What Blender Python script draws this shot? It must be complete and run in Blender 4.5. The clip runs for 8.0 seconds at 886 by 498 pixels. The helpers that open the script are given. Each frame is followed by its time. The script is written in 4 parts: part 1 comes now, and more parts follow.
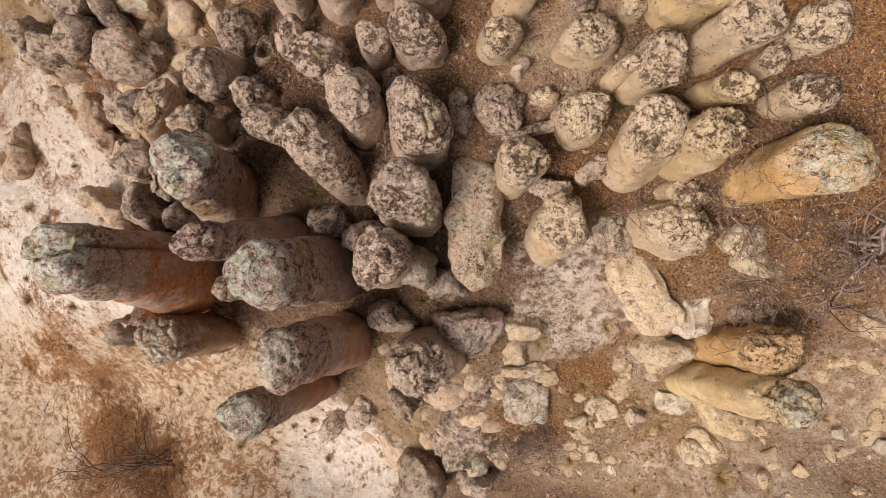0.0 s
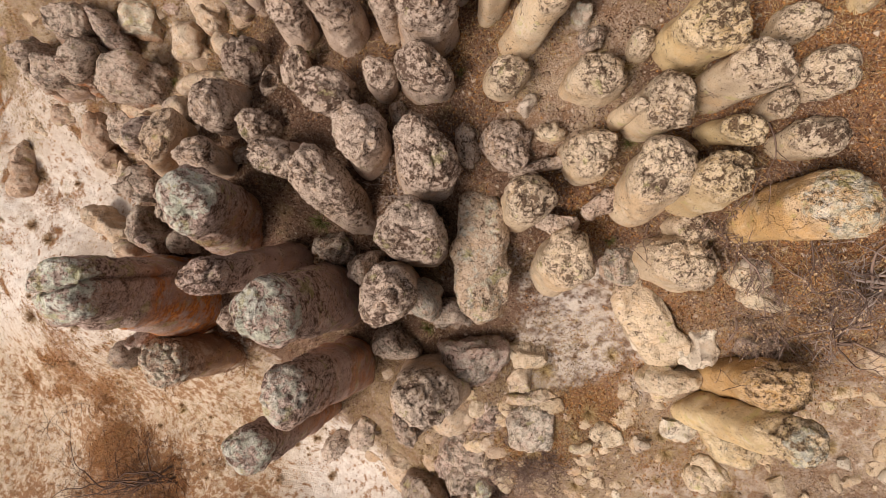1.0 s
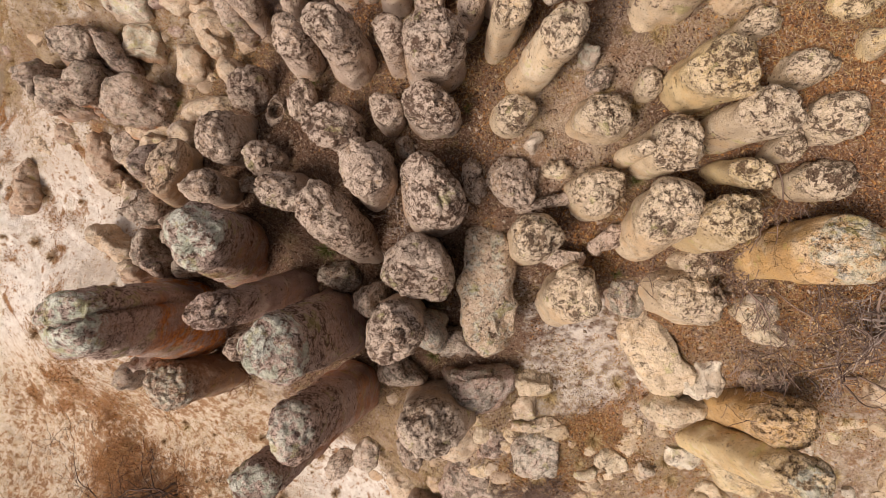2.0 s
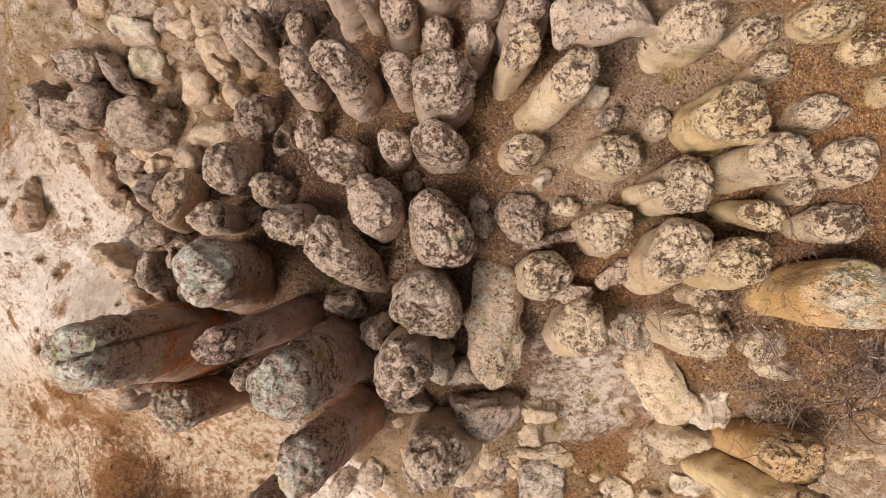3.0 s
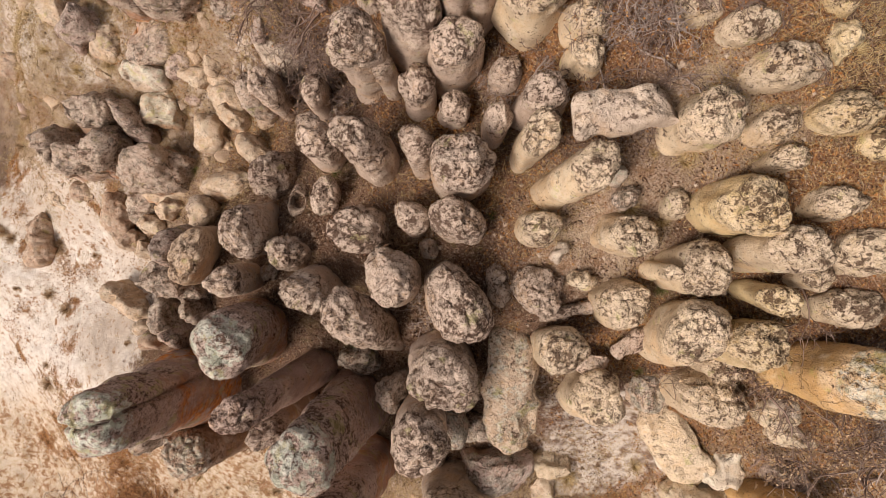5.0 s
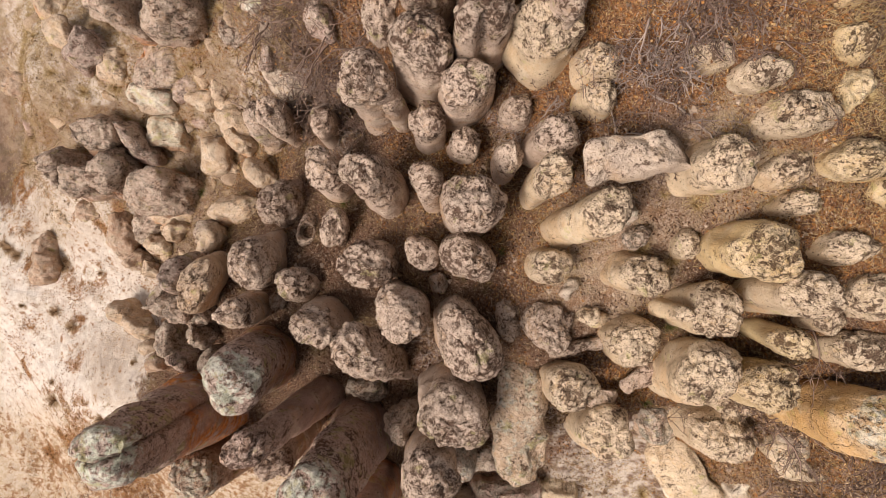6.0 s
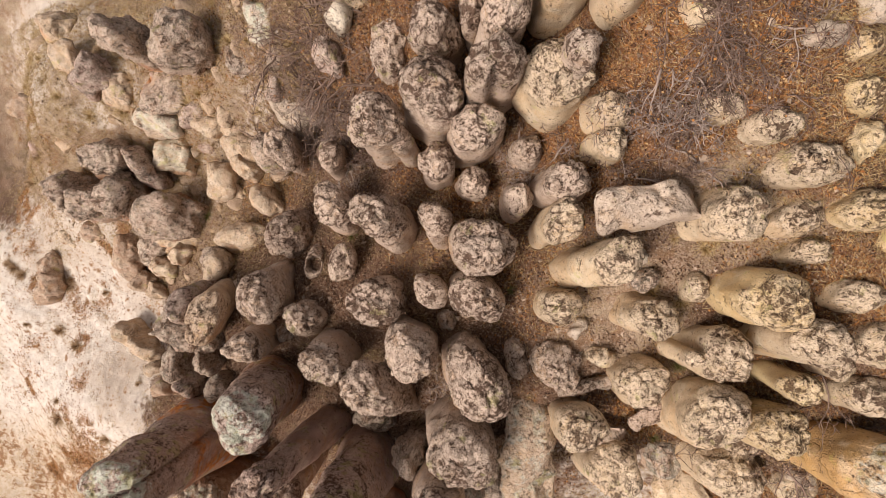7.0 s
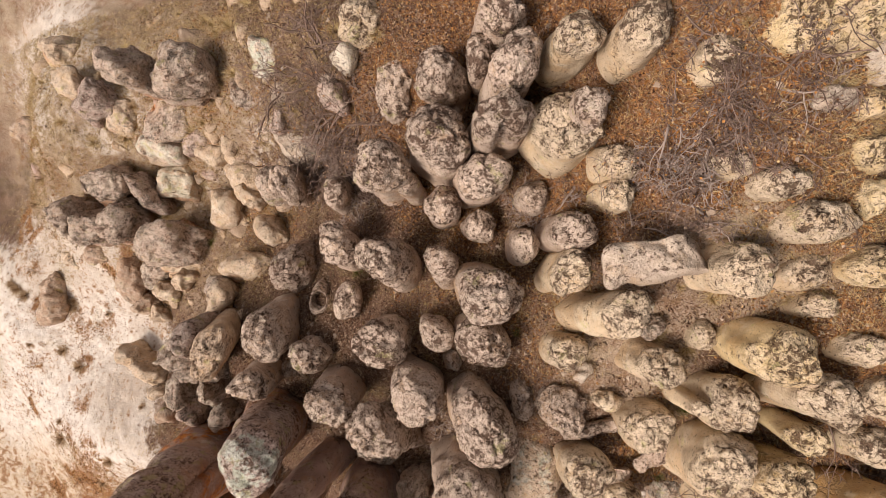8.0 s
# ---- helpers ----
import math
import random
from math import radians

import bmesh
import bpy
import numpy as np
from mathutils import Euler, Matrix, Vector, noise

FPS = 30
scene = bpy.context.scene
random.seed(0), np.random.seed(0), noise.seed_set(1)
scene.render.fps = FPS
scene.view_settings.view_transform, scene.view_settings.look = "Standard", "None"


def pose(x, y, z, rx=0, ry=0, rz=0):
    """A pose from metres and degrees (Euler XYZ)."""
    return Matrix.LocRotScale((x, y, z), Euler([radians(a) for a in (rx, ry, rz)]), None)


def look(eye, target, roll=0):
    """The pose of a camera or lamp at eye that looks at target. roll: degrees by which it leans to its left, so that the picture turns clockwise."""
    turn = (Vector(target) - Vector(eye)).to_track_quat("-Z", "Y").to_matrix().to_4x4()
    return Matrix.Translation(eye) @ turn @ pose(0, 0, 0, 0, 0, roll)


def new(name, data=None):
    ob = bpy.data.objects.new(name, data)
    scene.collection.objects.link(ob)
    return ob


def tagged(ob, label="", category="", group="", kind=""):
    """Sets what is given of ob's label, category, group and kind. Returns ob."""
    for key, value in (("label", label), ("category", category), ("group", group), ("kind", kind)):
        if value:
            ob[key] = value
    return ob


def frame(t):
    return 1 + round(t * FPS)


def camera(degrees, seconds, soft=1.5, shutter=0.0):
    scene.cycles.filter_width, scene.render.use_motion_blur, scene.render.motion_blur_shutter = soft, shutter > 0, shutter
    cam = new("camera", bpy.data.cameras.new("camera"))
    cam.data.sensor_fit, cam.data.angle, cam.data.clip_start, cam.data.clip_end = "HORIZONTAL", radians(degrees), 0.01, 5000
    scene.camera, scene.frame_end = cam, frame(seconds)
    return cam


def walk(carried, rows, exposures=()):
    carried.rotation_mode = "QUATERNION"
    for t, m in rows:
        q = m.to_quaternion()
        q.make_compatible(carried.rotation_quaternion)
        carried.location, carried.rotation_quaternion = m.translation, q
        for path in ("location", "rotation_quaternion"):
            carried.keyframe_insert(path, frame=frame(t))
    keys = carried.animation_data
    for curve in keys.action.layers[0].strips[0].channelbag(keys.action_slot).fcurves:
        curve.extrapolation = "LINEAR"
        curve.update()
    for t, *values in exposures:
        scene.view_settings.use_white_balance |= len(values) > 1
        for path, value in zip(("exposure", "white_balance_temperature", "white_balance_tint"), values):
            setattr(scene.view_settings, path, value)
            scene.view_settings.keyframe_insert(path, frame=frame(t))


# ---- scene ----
cam = camera(73.0, 8.0, 0.3)
METRES, EYE, TILT, LEAN, TURN = 5.0, 10.6, -90.0, 0.0, 0.0
ROWS = [
    (0.0, 0.0, 0.0, 0.0, 0.0, 0.0, -0.0),
    (0.5, -0.0092, 0.0005, 0.055, -0.01, -0.03, -0.02),
    (1.0, -0.0209, 0.0034, 0.1176, -0.0, -0.04, -0.05),
    (1.5, -0.0319, 0.0019, 0.1766, -0.01, -0.06, -0.08),
    (3.0, -0.0699, -0.0038, 0.3525, -0.01, -0.13, -0.12),
    (3.5, -0.0846, -0.0059, 0.4084, -0.01, -0.15, -0.14),
    (4.0, -0.0968, -0.0071, 0.4694, -0.0, -0.18, -0.14),
    (4.5, -0.1103, -0.0087, 0.5264, -0.03, -0.14, -0.16),
    (6.0, -0.1584, -0.0161, 0.7054, -0.03, -0.25, -0.17),
    (6.5, -0.174, -0.0178, 0.7621, -0.05, -0.25, -0.18),
    (7.0, -0.1888, -0.02, 0.8326, -0.05, -0.27, -0.19),
    (7.5, -0.2002, -0.02, 0.9023, -0.05, -0.33, -0.22),
    (8.0, -0.2088, -0.0199, 0.9764, -0.06, -0.38, -0.22),
]
walk(cam, [(t, pose(0, 0, EYE, TILT, LEAN, TURN) @ pose(METRES * x, METRES * y, METRES * z, 90 + pitch, roll, yaw)) for t, x, y, z, yaw, pitch, roll in ROWS],
     [(0.0, 0.18, 6900, 17), (8.0, 0.36, 6900, 17)])

# ---- light: a thinly overcast day, the sky open towards the valley ----
SUN_UP, SUN_TURN = radians(50), radians(235)
world = bpy.data.worlds.new("sky")
scene.world = world
world.use_nodes = True
wn = world.node_tree.nodes
sky = wn.new("ShaderNodeTexSky")
sky.sky_type, sky.sun_disc, sky.sun_elevation, sky.sun_rotation = "NISHITA", False, SUN_UP, SUN_TURN
sky.dust_density = 4.0
grey = wn.new("ShaderNodeHueSaturation")
grey.inputs["Saturation"].default_value = 0.25
world.node_tree.links.new(sky.outputs[0], grey.inputs["Color"])
world.node_tree.links.new(grey.outputs[0], wn["Background"].inputs[0])
wn["Background"].inputs[1].default_value = 0.088
sun = new("sun", bpy.data.lights.new("sun", "SUN"))
sun.data.energy, sun.data.angle, sun.data.color = 2.75, radians(24), (1.0, 0.93, 0.84)
sun_from = Vector((math.sin(SUN_TURN) * math.cos(SUN_UP), math.cos(SUN_TURN) * math.cos(SUN_UP), math.sin(SUN_UP)))
sun.matrix_world = look(sun_from * 60, (0, 0, 0))


# ---- materials ----
class Nodes:
    """A small shorthand for node materials."""

    def __init__(self, name, rough=0.9):
        self.mat = bpy.data.materials.new(name)
        self.mat.use_nodes = True
        self.tree = self.mat.node_tree
        self.bsdf = self.tree.nodes["Principled BSDF"]
        self.bsdf.inputs["Roughness"].default_value = rough
        self.bsdf.inputs["Specular IOR Level"].default_value = 0.25
        self.at = self.tree.nodes.new("ShaderNodeNewGeometry").outputs["Position"]

    def put(self, socket, value):
        if isinstance(value, bpy.types.NodeSocket):
            self.tree.links.new(value, socket)
        elif isinstance(value, tuple) and len(value) == 3:
            socket.default_value = (*value, 1.0)
        else:
            socket.default_value = value

    def noise(self, scale, detail=5.0, rough=0.6, warp=0.0, colour=False):
        n = self.tree.nodes.new("ShaderNodeTexNoise")
        self.tree.links.new(self.at, n.inputs["Vector"])
        n.inputs["Scale"].default_value, n.inputs["Detail"].default_value = scale, detail
        n.inputs["Roughness"].default_value, n.inputs["Distortion"].default_value = rough, warp
        return n.outputs["Color" if colour else "Fac"]

    def streaks(self, scale, detail=5.0):
        """Noise drawn out upright, as water runs down a face."""
        v = self.tree.nodes.new("ShaderNodeVectorMath")
        v.operation = "MULTIPLY"
        self.tree.links.new(self.at, v.inputs[0])
        v.inputs[1].default_value = (1.0, 1.0, 0.3)
        n = self.tree.nodes.new("ShaderNodeTexNoise")
        self.tree.links.new(v.outputs[0], n.inputs["Vector"])
        n.inputs["Scale"].default_value, n.inputs["Detail"].default_value, n.inputs["Roughness"].default_value = scale, detail, 0.65
        return n.outputs["Fac"]

    def cracks(self, scale, bend):
        """Distance to the crooked edges of large cells."""
        v = self.tree.nodes.new("ShaderNodeVectorMath")
        v.operation = "MULTIPLY_ADD"
        self.tree.links.new(self.noise(3.0, 4, 0.6, colour=True), v.inputs[0])
        v.inputs[1].default_value = (bend, bend, bend)
        self.tree.links.new(self.at, v.inputs[2])
        n = self.tree.nodes.new("ShaderNodeTexVoronoi")
        n.feature = "DISTANCE_TO_EDGE"
        n.inputs["Scale"].default_value = scale
        self.tree.links.new(v.outputs[0], n.inputs["Vector"])
        return n.outputs["Distance"]

    def step(self, value, low, high, to_low=0.0, to_high=1.0):
        n = self.tree.nodes.new("ShaderNodeMapRange")
        n.interpolation_type = "SMOOTHSTEP"
        self.put(n.inputs[0], value)
        for i, v in enumerate((low, high, to_low, to_high)):
            n.inputs[1 + i].default_value = v
        return n.outputs[0]

    def math(self, kind, a, b):
        n = self.tree.nodes.new("ShaderNodeMath")
        n.operation = kind
        self.put(n.inputs[0], a)
        self.put(n.inputs[1], b)
        return n.outputs[0]

    def mix(self, fac, a, b, blend="MIX"):
        n = self.tree.nodes.new("ShaderNodeMix")
        n.data_type, n.blend_type = "RGBA", blend
        self.put(n.inputs[0], fac)
        self.put(n.inputs[6], a)
        self.put(n.inputs[7], b)
        return n.outputs[2]

    def attribute(self, name):
        n = self.tree.nodes.new("ShaderNodeAttribute")
        n.attribute_name = name
        return n.outputs["Fac"]

    def tint(self):
        n = self.tree.nodes.new("ShaderNodeObjectInfo")
        return n.outputs["Color"], n.outputs["Alpha"], n.outputs["Random"]

    def bump(self, height, strength, distance):
        n = self.tree.nodes.new("ShaderNodeBump")
        n.inputs["Strength"].default_value, n.inputs["Distance"].default_value = strength, distance
        self.put(n.inputs["Height"], height)
        self.put(self.bsdf.inputs["Normal"], n.outputs[0])

    def done(self, colour):
        self.put(self.bsdf.inputs["Base Color"], colour)
        return self.mat


def rock_material():
    m = Nodes("weathered_tuff", 0.95)
    tint, lichen, chance = m.tint()
    crust = m.attribute("crust")
    broad, mid, grain, fine = m.noise(1.3, 4, 0.55), m.noise(4.5, 5, 0.6), m.noise(13, 4, 0.62), m.noise(60, 3, 0.6)
    # tuff: clouds of grey and pale dust over the tint, with streaks
    base = m.mix(m.step(broad, 0.40, 0.64), m.mix(0.35, tint, (0.24, 0.155, 0.115)), tint)
    base = m.mix(m.step(mid, 0.50, 0.70, 0.0, 0.4), base, m.mix(0.5, tint, (0.70, 0.57, 0.43)))
    base = m.mix(m.step(m.noise(1.9, 6, 0.62, 0.5), 0.48, 0.62, 0.0, 0.6), base, m.mix(0.55, tint, (0.54, 0.28, 0.085)))
    base = m.mix(m.step(m.noise(2.2, 6, 0.6, 0.5), 0.54, 0.66, 0.0, 0.7), base, m.mix(0.6, tint, (0.74, 0.66, 0.52)))
    base = m.mix(m.step(grain, 0.56, 0.72, 0.0, 0.4), base, m.mix(0.4, (0.22, 0.13, 0.08), tint))
    base = m.mix(m.step(fine, 0.35, 0.75, 0.0, 0.3), base, m.mix(0.5, tint, (0.72, 0.60, 0.47)))
    runs = m.streaks(4)
    base = m.mix(m.step(runs, 0.50, 0.66, 0.0, 0.45), base, m.mix(0.45, (0.20, 0.125, 0.08), tint))
    base = m.mix(m.step(m.streaks(9), 0.56, 0.70, 0.0, 0.3), base, m.mix(0.5, (0.74, 0.64, 0.50), tint))
    # crust: pale rims, brown halos and near-black winding blots, part growth and part painted shade of pits, thick on
    # the cap and thinning out down the flank
    cover = m.math("ADD", crust, m.math("MULTIPLY", m.math("SUBTRACT", mid, 0.5), 1.2))
    pale = m.math("MULTIPLY", m.step(m.noise(11, 5, 0.65, 0.5), 0.40, 0.54, 0.0, 0.85), m.step(cover, 0.1, 0.9))
    base = m.mix(pale, base, m.mix(0.45, tint, (0.77, 0.63, 0.51)))
    less = m.math("SUBTRACT", cover, 1.0)
    field = m.math("ADD", m.noise(11.5, 9, 0.74, 0.8), m.math("MULTIPLY", less, 0.15))
    field = m.math("ADD", field, m.math("MULTIPLY", m.math("SUBTRACT", m.noise(2.6, 4, 0.6), 0.5), 0.42))
    field = m.math("ADD", field, m.math("MULTIPLY", m.math("SUBTRACT", chance, 0.5), 0.05))
    base = m.mix(m.step(field, 0.50, 0.57, 0.0, 0.4), base, m.mix(0.35, (0.23, 0.13, 0.085), tint))
    blots = m.step(field, 0.54, 0.565)
    base = m.mix(m.math("MULTIPLY", blots, 0.95), base, m.mix(0.10, (0.088, 0.043, 0.025), tint))
    dots = m.math("ADD", m.noise(24, 4, 0.62, 0.8), m.math("MULTIPLY", less, 0.10))
    base = m.mix(m.step(dots, 0.575, 0.605, 0.0, 0.95), base, (0.075, 0.04, 0.025))
    specks = m.math("ADD", m.noise(20, 3, 0.55), m.math("MULTIPLY", m.math("SUBTRACT", mid, 0.5), 0.5))
    base = m.mix(m.step(specks, 0.64, 0.69, 0.0, 0.8), base, (0.09, 0.05, 0.032))
    split = m.math("MULTIPLY", m.step(m.cracks(1.5, 0.7), 0.004, 0.020, 1.0, 0.0), m.step(m.noise(1.9, 3, 0.5), 0.55, 0.61))
    base = m.mix(m.math("MULTIPLY", split, 0.2), base, (0.09, 0.055, 0.035))
    peck = m.math("MULTIPLY", m.step(m.noise(44, 3, 0.6, 0.3), 0.57, 0.62), m.step(crust, 0.0, 1.0, 0.3, 0.45))
    base = m.mix(peck, base, m.mix(0.2, (0.12, 0.07, 0.045), tint))
    # grey-green lichen on some tops, orange stain on some flanks
    crown = m.math("MULTIPLY", m.math("SUBTRACT", m.attribute("tip"), 1.0), 0.5)
    green = m.math("MULTIPLY", m.step(m.math("ADD", m.noise(5, 8, 0.75), crown), 0.45, 0.53), lichen)
    base = m.mix(green, base, m.mix(m.step(m.noise(16, 7, 0.75, 0.6), 0.38, 0.48), (0.24, 0.22, 0.16), m.mix(m.step(mid, 0.4, 0.6), (0.56, 0.59, 0.46), (0.78, 0.78, 0.68))))
    lime = m.math("MULTIPLY", m.step(m.math("ADD", m.noise(2.3, 7, 0.72), m.math("MULTIPLY", lichen, 0.06)), 0.60, 0.66), 0.55)
    base = m.mix(lime, base, m.mix(0.3, (0.42, 0.41, 0.12), tint))
    rust = m.math("MULTIPLY", m.attribute("stain"), m.step(m.noise(3.0, 7, 0.72), 0.40, 0.56))
    base = m.mix(rust, base, m.mix(m.step(grain, 0.40, 0.56), (0.30, 0.10, 0.035), (0.58, 0.22, 0.055)))
    # relief sinks under the blots, whose dark colour paints in the pits' shade
    pits = m.math("SUBTRACT", m.noise(9, 5, 0.65, 0.5), m.math("MULTIPLY", blots, 0.22))
    relief = m.math("ADD", m.math("MULTIPLY", mid, 0.5), m.math("ADD", m.math("ADD", m.math("MULTIPLY", fine, 0.2), m.math("MULTIPLY", m.noise(32, 3, 0.6), 0.2)), m.math("MULTIPLY", runs, 0.3)))
    pits = m.math("ADD", pits, m.math("MULTIPLY", m.noise(28, 4, 0.65, 0.6), 0.4))
    relief = m.math("ADD", relief, m.math("MULTIPLY", m.math("MULTIPLY", pits, crust), 0.9))
    relief = m.math("SUBTRACT", relief, m.math("MULTIPLY", split, 0.5))
    m.bump(relief, 1.0, 0.08)
    return m.done(base)


def ground_material():
    m = Nodes("hillside_soil", 0.95)
    sand, litter = m.attribute("sand"), m.attribute("litter")
    broad, clods, grit, fine = m.noise(0.9, 5, 0.6), m.noise(5, 4, 0.65), m.noise(24, 3, 0.65), m.noise(70, 2, 0.6)
    soil = m.mix(m.step(broad, 0.35, 0.65), (0.135, 0.07, 0.043), (0.26, 0.155, 0.10))
    soil = m.mix(m.step(clods, 0.5, 0.66, 0.0, 0.7), soil, (0.07, 0.04, 0.026))
    soil = m.mix(m.step(m.noise(1.3, 6, 0.65), 0.52, 0.62, 0.0, 0.45), soil, (0.20, 0.15, 0.055))
    soil = m.mix(m.step(grit, 0.54, 0.66, 0.0, 0.6), soil, (0.38, 0.29, 0.22))
    dusty = m.mix(m.step(m.noise(2.6, 7, 0.7), 0.50, 0.58, 0.0, 0.75), m.mix(m.step(grit, 0.4, 0.6), (0.35, 0.235, 0.15), (0.53, 0.40, 0.30)), (0.30, 0.165, 0.09))
    dusty = m.mix(m.step(m.noise(1.1, 7, 0.66), 0.46, 0.58, 0.0, 0.8), dusty, m.mix(m.step(fine, 0.4, 0.6), (0.46, 0.35, 0.235), (0.62, 0.50, 0.36)))
    soil = m.mix(m.step(m.attribute("gravel"), 0.2, 0.8, 0.0, 0.85), soil, dusty)
    pale = m.mix(m.step(clods, 0.35, 0.65), (0.74, 0.685, 0.615), (0.62, 0.54, 0.46))
    pale = m.mix(m.step(m.noise(0.35, 4, 0.6), 0.48, 0.62, 0.0, 0.5), pale, (0.47, 0.37, 0.28))
    pale = m.mix(m.math("MULTIPLY", m.attribute("warm"), 0.8), pale, m.mix(m.step(clods, 0.4, 0.62), (0.60, 0.485, 0.36), (0.50, 0.37, 0.235)))
    blotch = m.math("ADD", m.noise(4.2, 9, 0.76, 0.4), m.math("MULTIPLY", m.math("SUBTRACT", m.noise(0.5, 2, 0.5), 0.5), 0.25))
    blotch = m.math("ADD", blotch, m.math("MULTIPLY", m.attribute("warm"), 0.075))
    pale = m.mix(m.step(blotch, 0.535, 0.60, 0.0, 0.6), pale, (0.42, 0.255, 0.13))
    pale = m.mix(m.step(blotch, 0.58, 0.61, 0.0, 0.9), pale, m.mix(m.step(fine, 0.42, 0.6), (0.20, 0.095, 0.05), (0.36, 0.19, 0.085)))
    pale = m.mix(m.step(m.noise(16, 5, 0.7), 0.61, 0.67, 0.0, 0.4), pale, (0.28, 0.18, 0.11))
    cover = m.step(m.math("ADD", sand, m.math("MULTIPLY", m.math("SUBTRACT", clods, 0.5), 1.1)), 0.35, 0.65)
    colour = m.mix(cover, soil, pale)
    dead = m.mix(m.step(grit, 0.4, 0.62), (0.22, 0.095, 0.04), (0.40, 0.195, 0.08))
    fall = m.step(m.math("ADD", litter, m.math("MULTIPLY", m.math("SUBTRACT", clods, 0.5), 1.0)), 0.35, 0.75, 0.0, 0.85)
    colour = m.mix(fall, colour, dead)
    peck = m.noise(40, 3, 0.62)
    colour = m.mix(m.math("MULTIPLY", m.step(peck, 0.54, 0.62, 0.0, 0.6), m.math("SUBTRACT", 1.0, m.math("MULTIPLY", cover, 0.7))), colour, (0.11, 0.065, 0.04))
    colour = m.mix(m.math("MULTIPLY", m.step(peck, 0.44, 0.36, 0.0, 0.5), m.math("SUBTRACT", 1.0, m.math("MULTIPLY", cover, 0.7))), colour, (0.60, 0.46, 0.34))
    colour = m.mix(m.math("MULTIPLY", m.step(fine, 0.6, 0.75, 0.0, 0.5), m.math("SUBTRACT", 1.0, m.math("MULTIPLY", cover, 0.75))), colour, (0.13, 0.085, 0.06))
    relief = m.math("ADD", m.math("MULTIPLY", grit, 0.5), m.math("ADD", m.math("MULTIPLY", clods, 0.8), m.math("MULTIPLY", m.math("MULTIPLY", fine, m.math("SUBTRACT", 1.0, m.math("MULTIPLY", cover, 0.6))), 0.45)))
    m.bump(relief, 1.0, 0.09)
    return m.done(colour)


def plain_material(name, *colours, rough=0.85, scale=20.0):
    """Leaves, bark, straw and stones: a few colours, spread over islands and grain."""
    m = Nodes(name, rough)
    g = m.tree.nodes.new("ShaderNodeNewGeometry").outputs["Random Per Island"]
    fac = m.math("ADD", m.math("MULTIPLY", g, 0.8), m.math("MULTIPLY", m.noise(scale, 4), 0.2))
    ramp = m.tree.nodes.new("ShaderNodeValToRGB")
    stops = ramp.color_ramp.elements
    for k, c in enumerate(colours):
        at = 0.1 + 0.8 * k / (len(colours) - 1)
        stop = stops[k] if k < 2 else stops.new(at)
        stop.position, stop.color = at, (*c, 1.0)
    m.put(ramp.inputs[0], fac)
    m.bump(m.noise(scale * 3, 4), 0.5, 0.01)
    return m.done(ramp.outputs[0])


ROCK, SOIL = rock_material(), ground_material()
STONES = plain_material("loose_stones", (0.17, 0.115, 0.08), (0.36, 0.27, 0.20), (0.52, 0.42, 0.33), rough=0.9)
DEAD_LEAVES = plain_material("dead_leaves", (0.09, 0.04, 0.02), (0.37, 0.15, 0.045), (0.52, 0.255, 0.08), (0.22, 0.105, 0.05), (0.66, 0.46, 0.22), rough=0.7)
PALE_LEAVES = plain_material("dry_shrub_leaves", (0.26, 0.14, 0.06), (0.42, 0.28, 0.15), (0.60, 0.47, 0.32), rough=0.7)
RUSSET = plain_material("russet_twigs", (0.09, 0.04, 0.022), (0.30, 0.13, 0.055), rough=0.8)
BARK = plain_material("grey_bark", (0.21, 0.155, 0.13), (0.44, 0.355, 0.30))
DARK_BARK = plain_material("dark_bark", (0.05, 0.03, 0.022), (0.13, 0.08, 0.06))
PURPLE_BARK = plain_material("purplish_twigs", (0.105, 0.062, 0.045), (0.31, 0.22, 0.175))
BROWN_LITTER = plain_material("brown_litter", (0.045, 0.023, 0.014), (0.10, 0.047, 0.027), (0.17, 0.085, 0.047), (0.28, 0.165, 0.10), (0.54, 0.41, 0.29), rough=0.8)
STALKS = plain_material("brown_stalks", (0.20, 0.11, 0.06), (0.34, 0.21, 0.12), (0.46, 0.33, 0.21))
STRAW = plain_material("straw", (0.26, 0.17, 0.07), (0.48, 0.34, 0.16), (0.62, 0.50, 0.28), rough=0.8)

TONES = {  # tints of the tuff
    "grey": (0.57, 0.44, 0.35),
    "dark": (0.34, 0.25, 0.20),
    "buff": (0.71, 0.56, 0.375),
    "ochre": (0.73, 0.55, 0.29),
    "plum": (0.48, 0.335, 0.29),
    "rust": (0.40, 0.25, 0.165),
    "pale": (0.58, 0.47, 0.37),
    "white": (0.74, 0.66, 0.53),
    "tan": (0.55, 0.40, 0.27),
    "amber": (0.60, 0.37, 0.14),
    "umber": (0.50, 0.365, 0.285),
}
WORDS = {"grey": "pinkish grey", "dark": "dark grey-brown", "buff": "buff yellow", "ochre": "ochre yellow", "rust": "rust-stained brown", "plum": "dull purple-brown",
         "pale": "pale grey", "white": "chalky white", "tan": "tan", "amber": "amber ochre", "umber": "umber brown"}


# ---- noise on arrays ----
def lattice(i, j, k, seed):
    h = (i * 374761393 + j * 668265263 + k * 2147483647 + seed * 1274126177) & 0xFFFFFFFF
    h = ((h ^ (h >> 13)) * 1274126177) & 0xFFFFFFFF
    h = ((h ^ (h >> 16)) * 2246822519) & 0xFFFFFFFF
    return (h & 0xFFFFFF) / 0xFFFFFF * 2 - 1


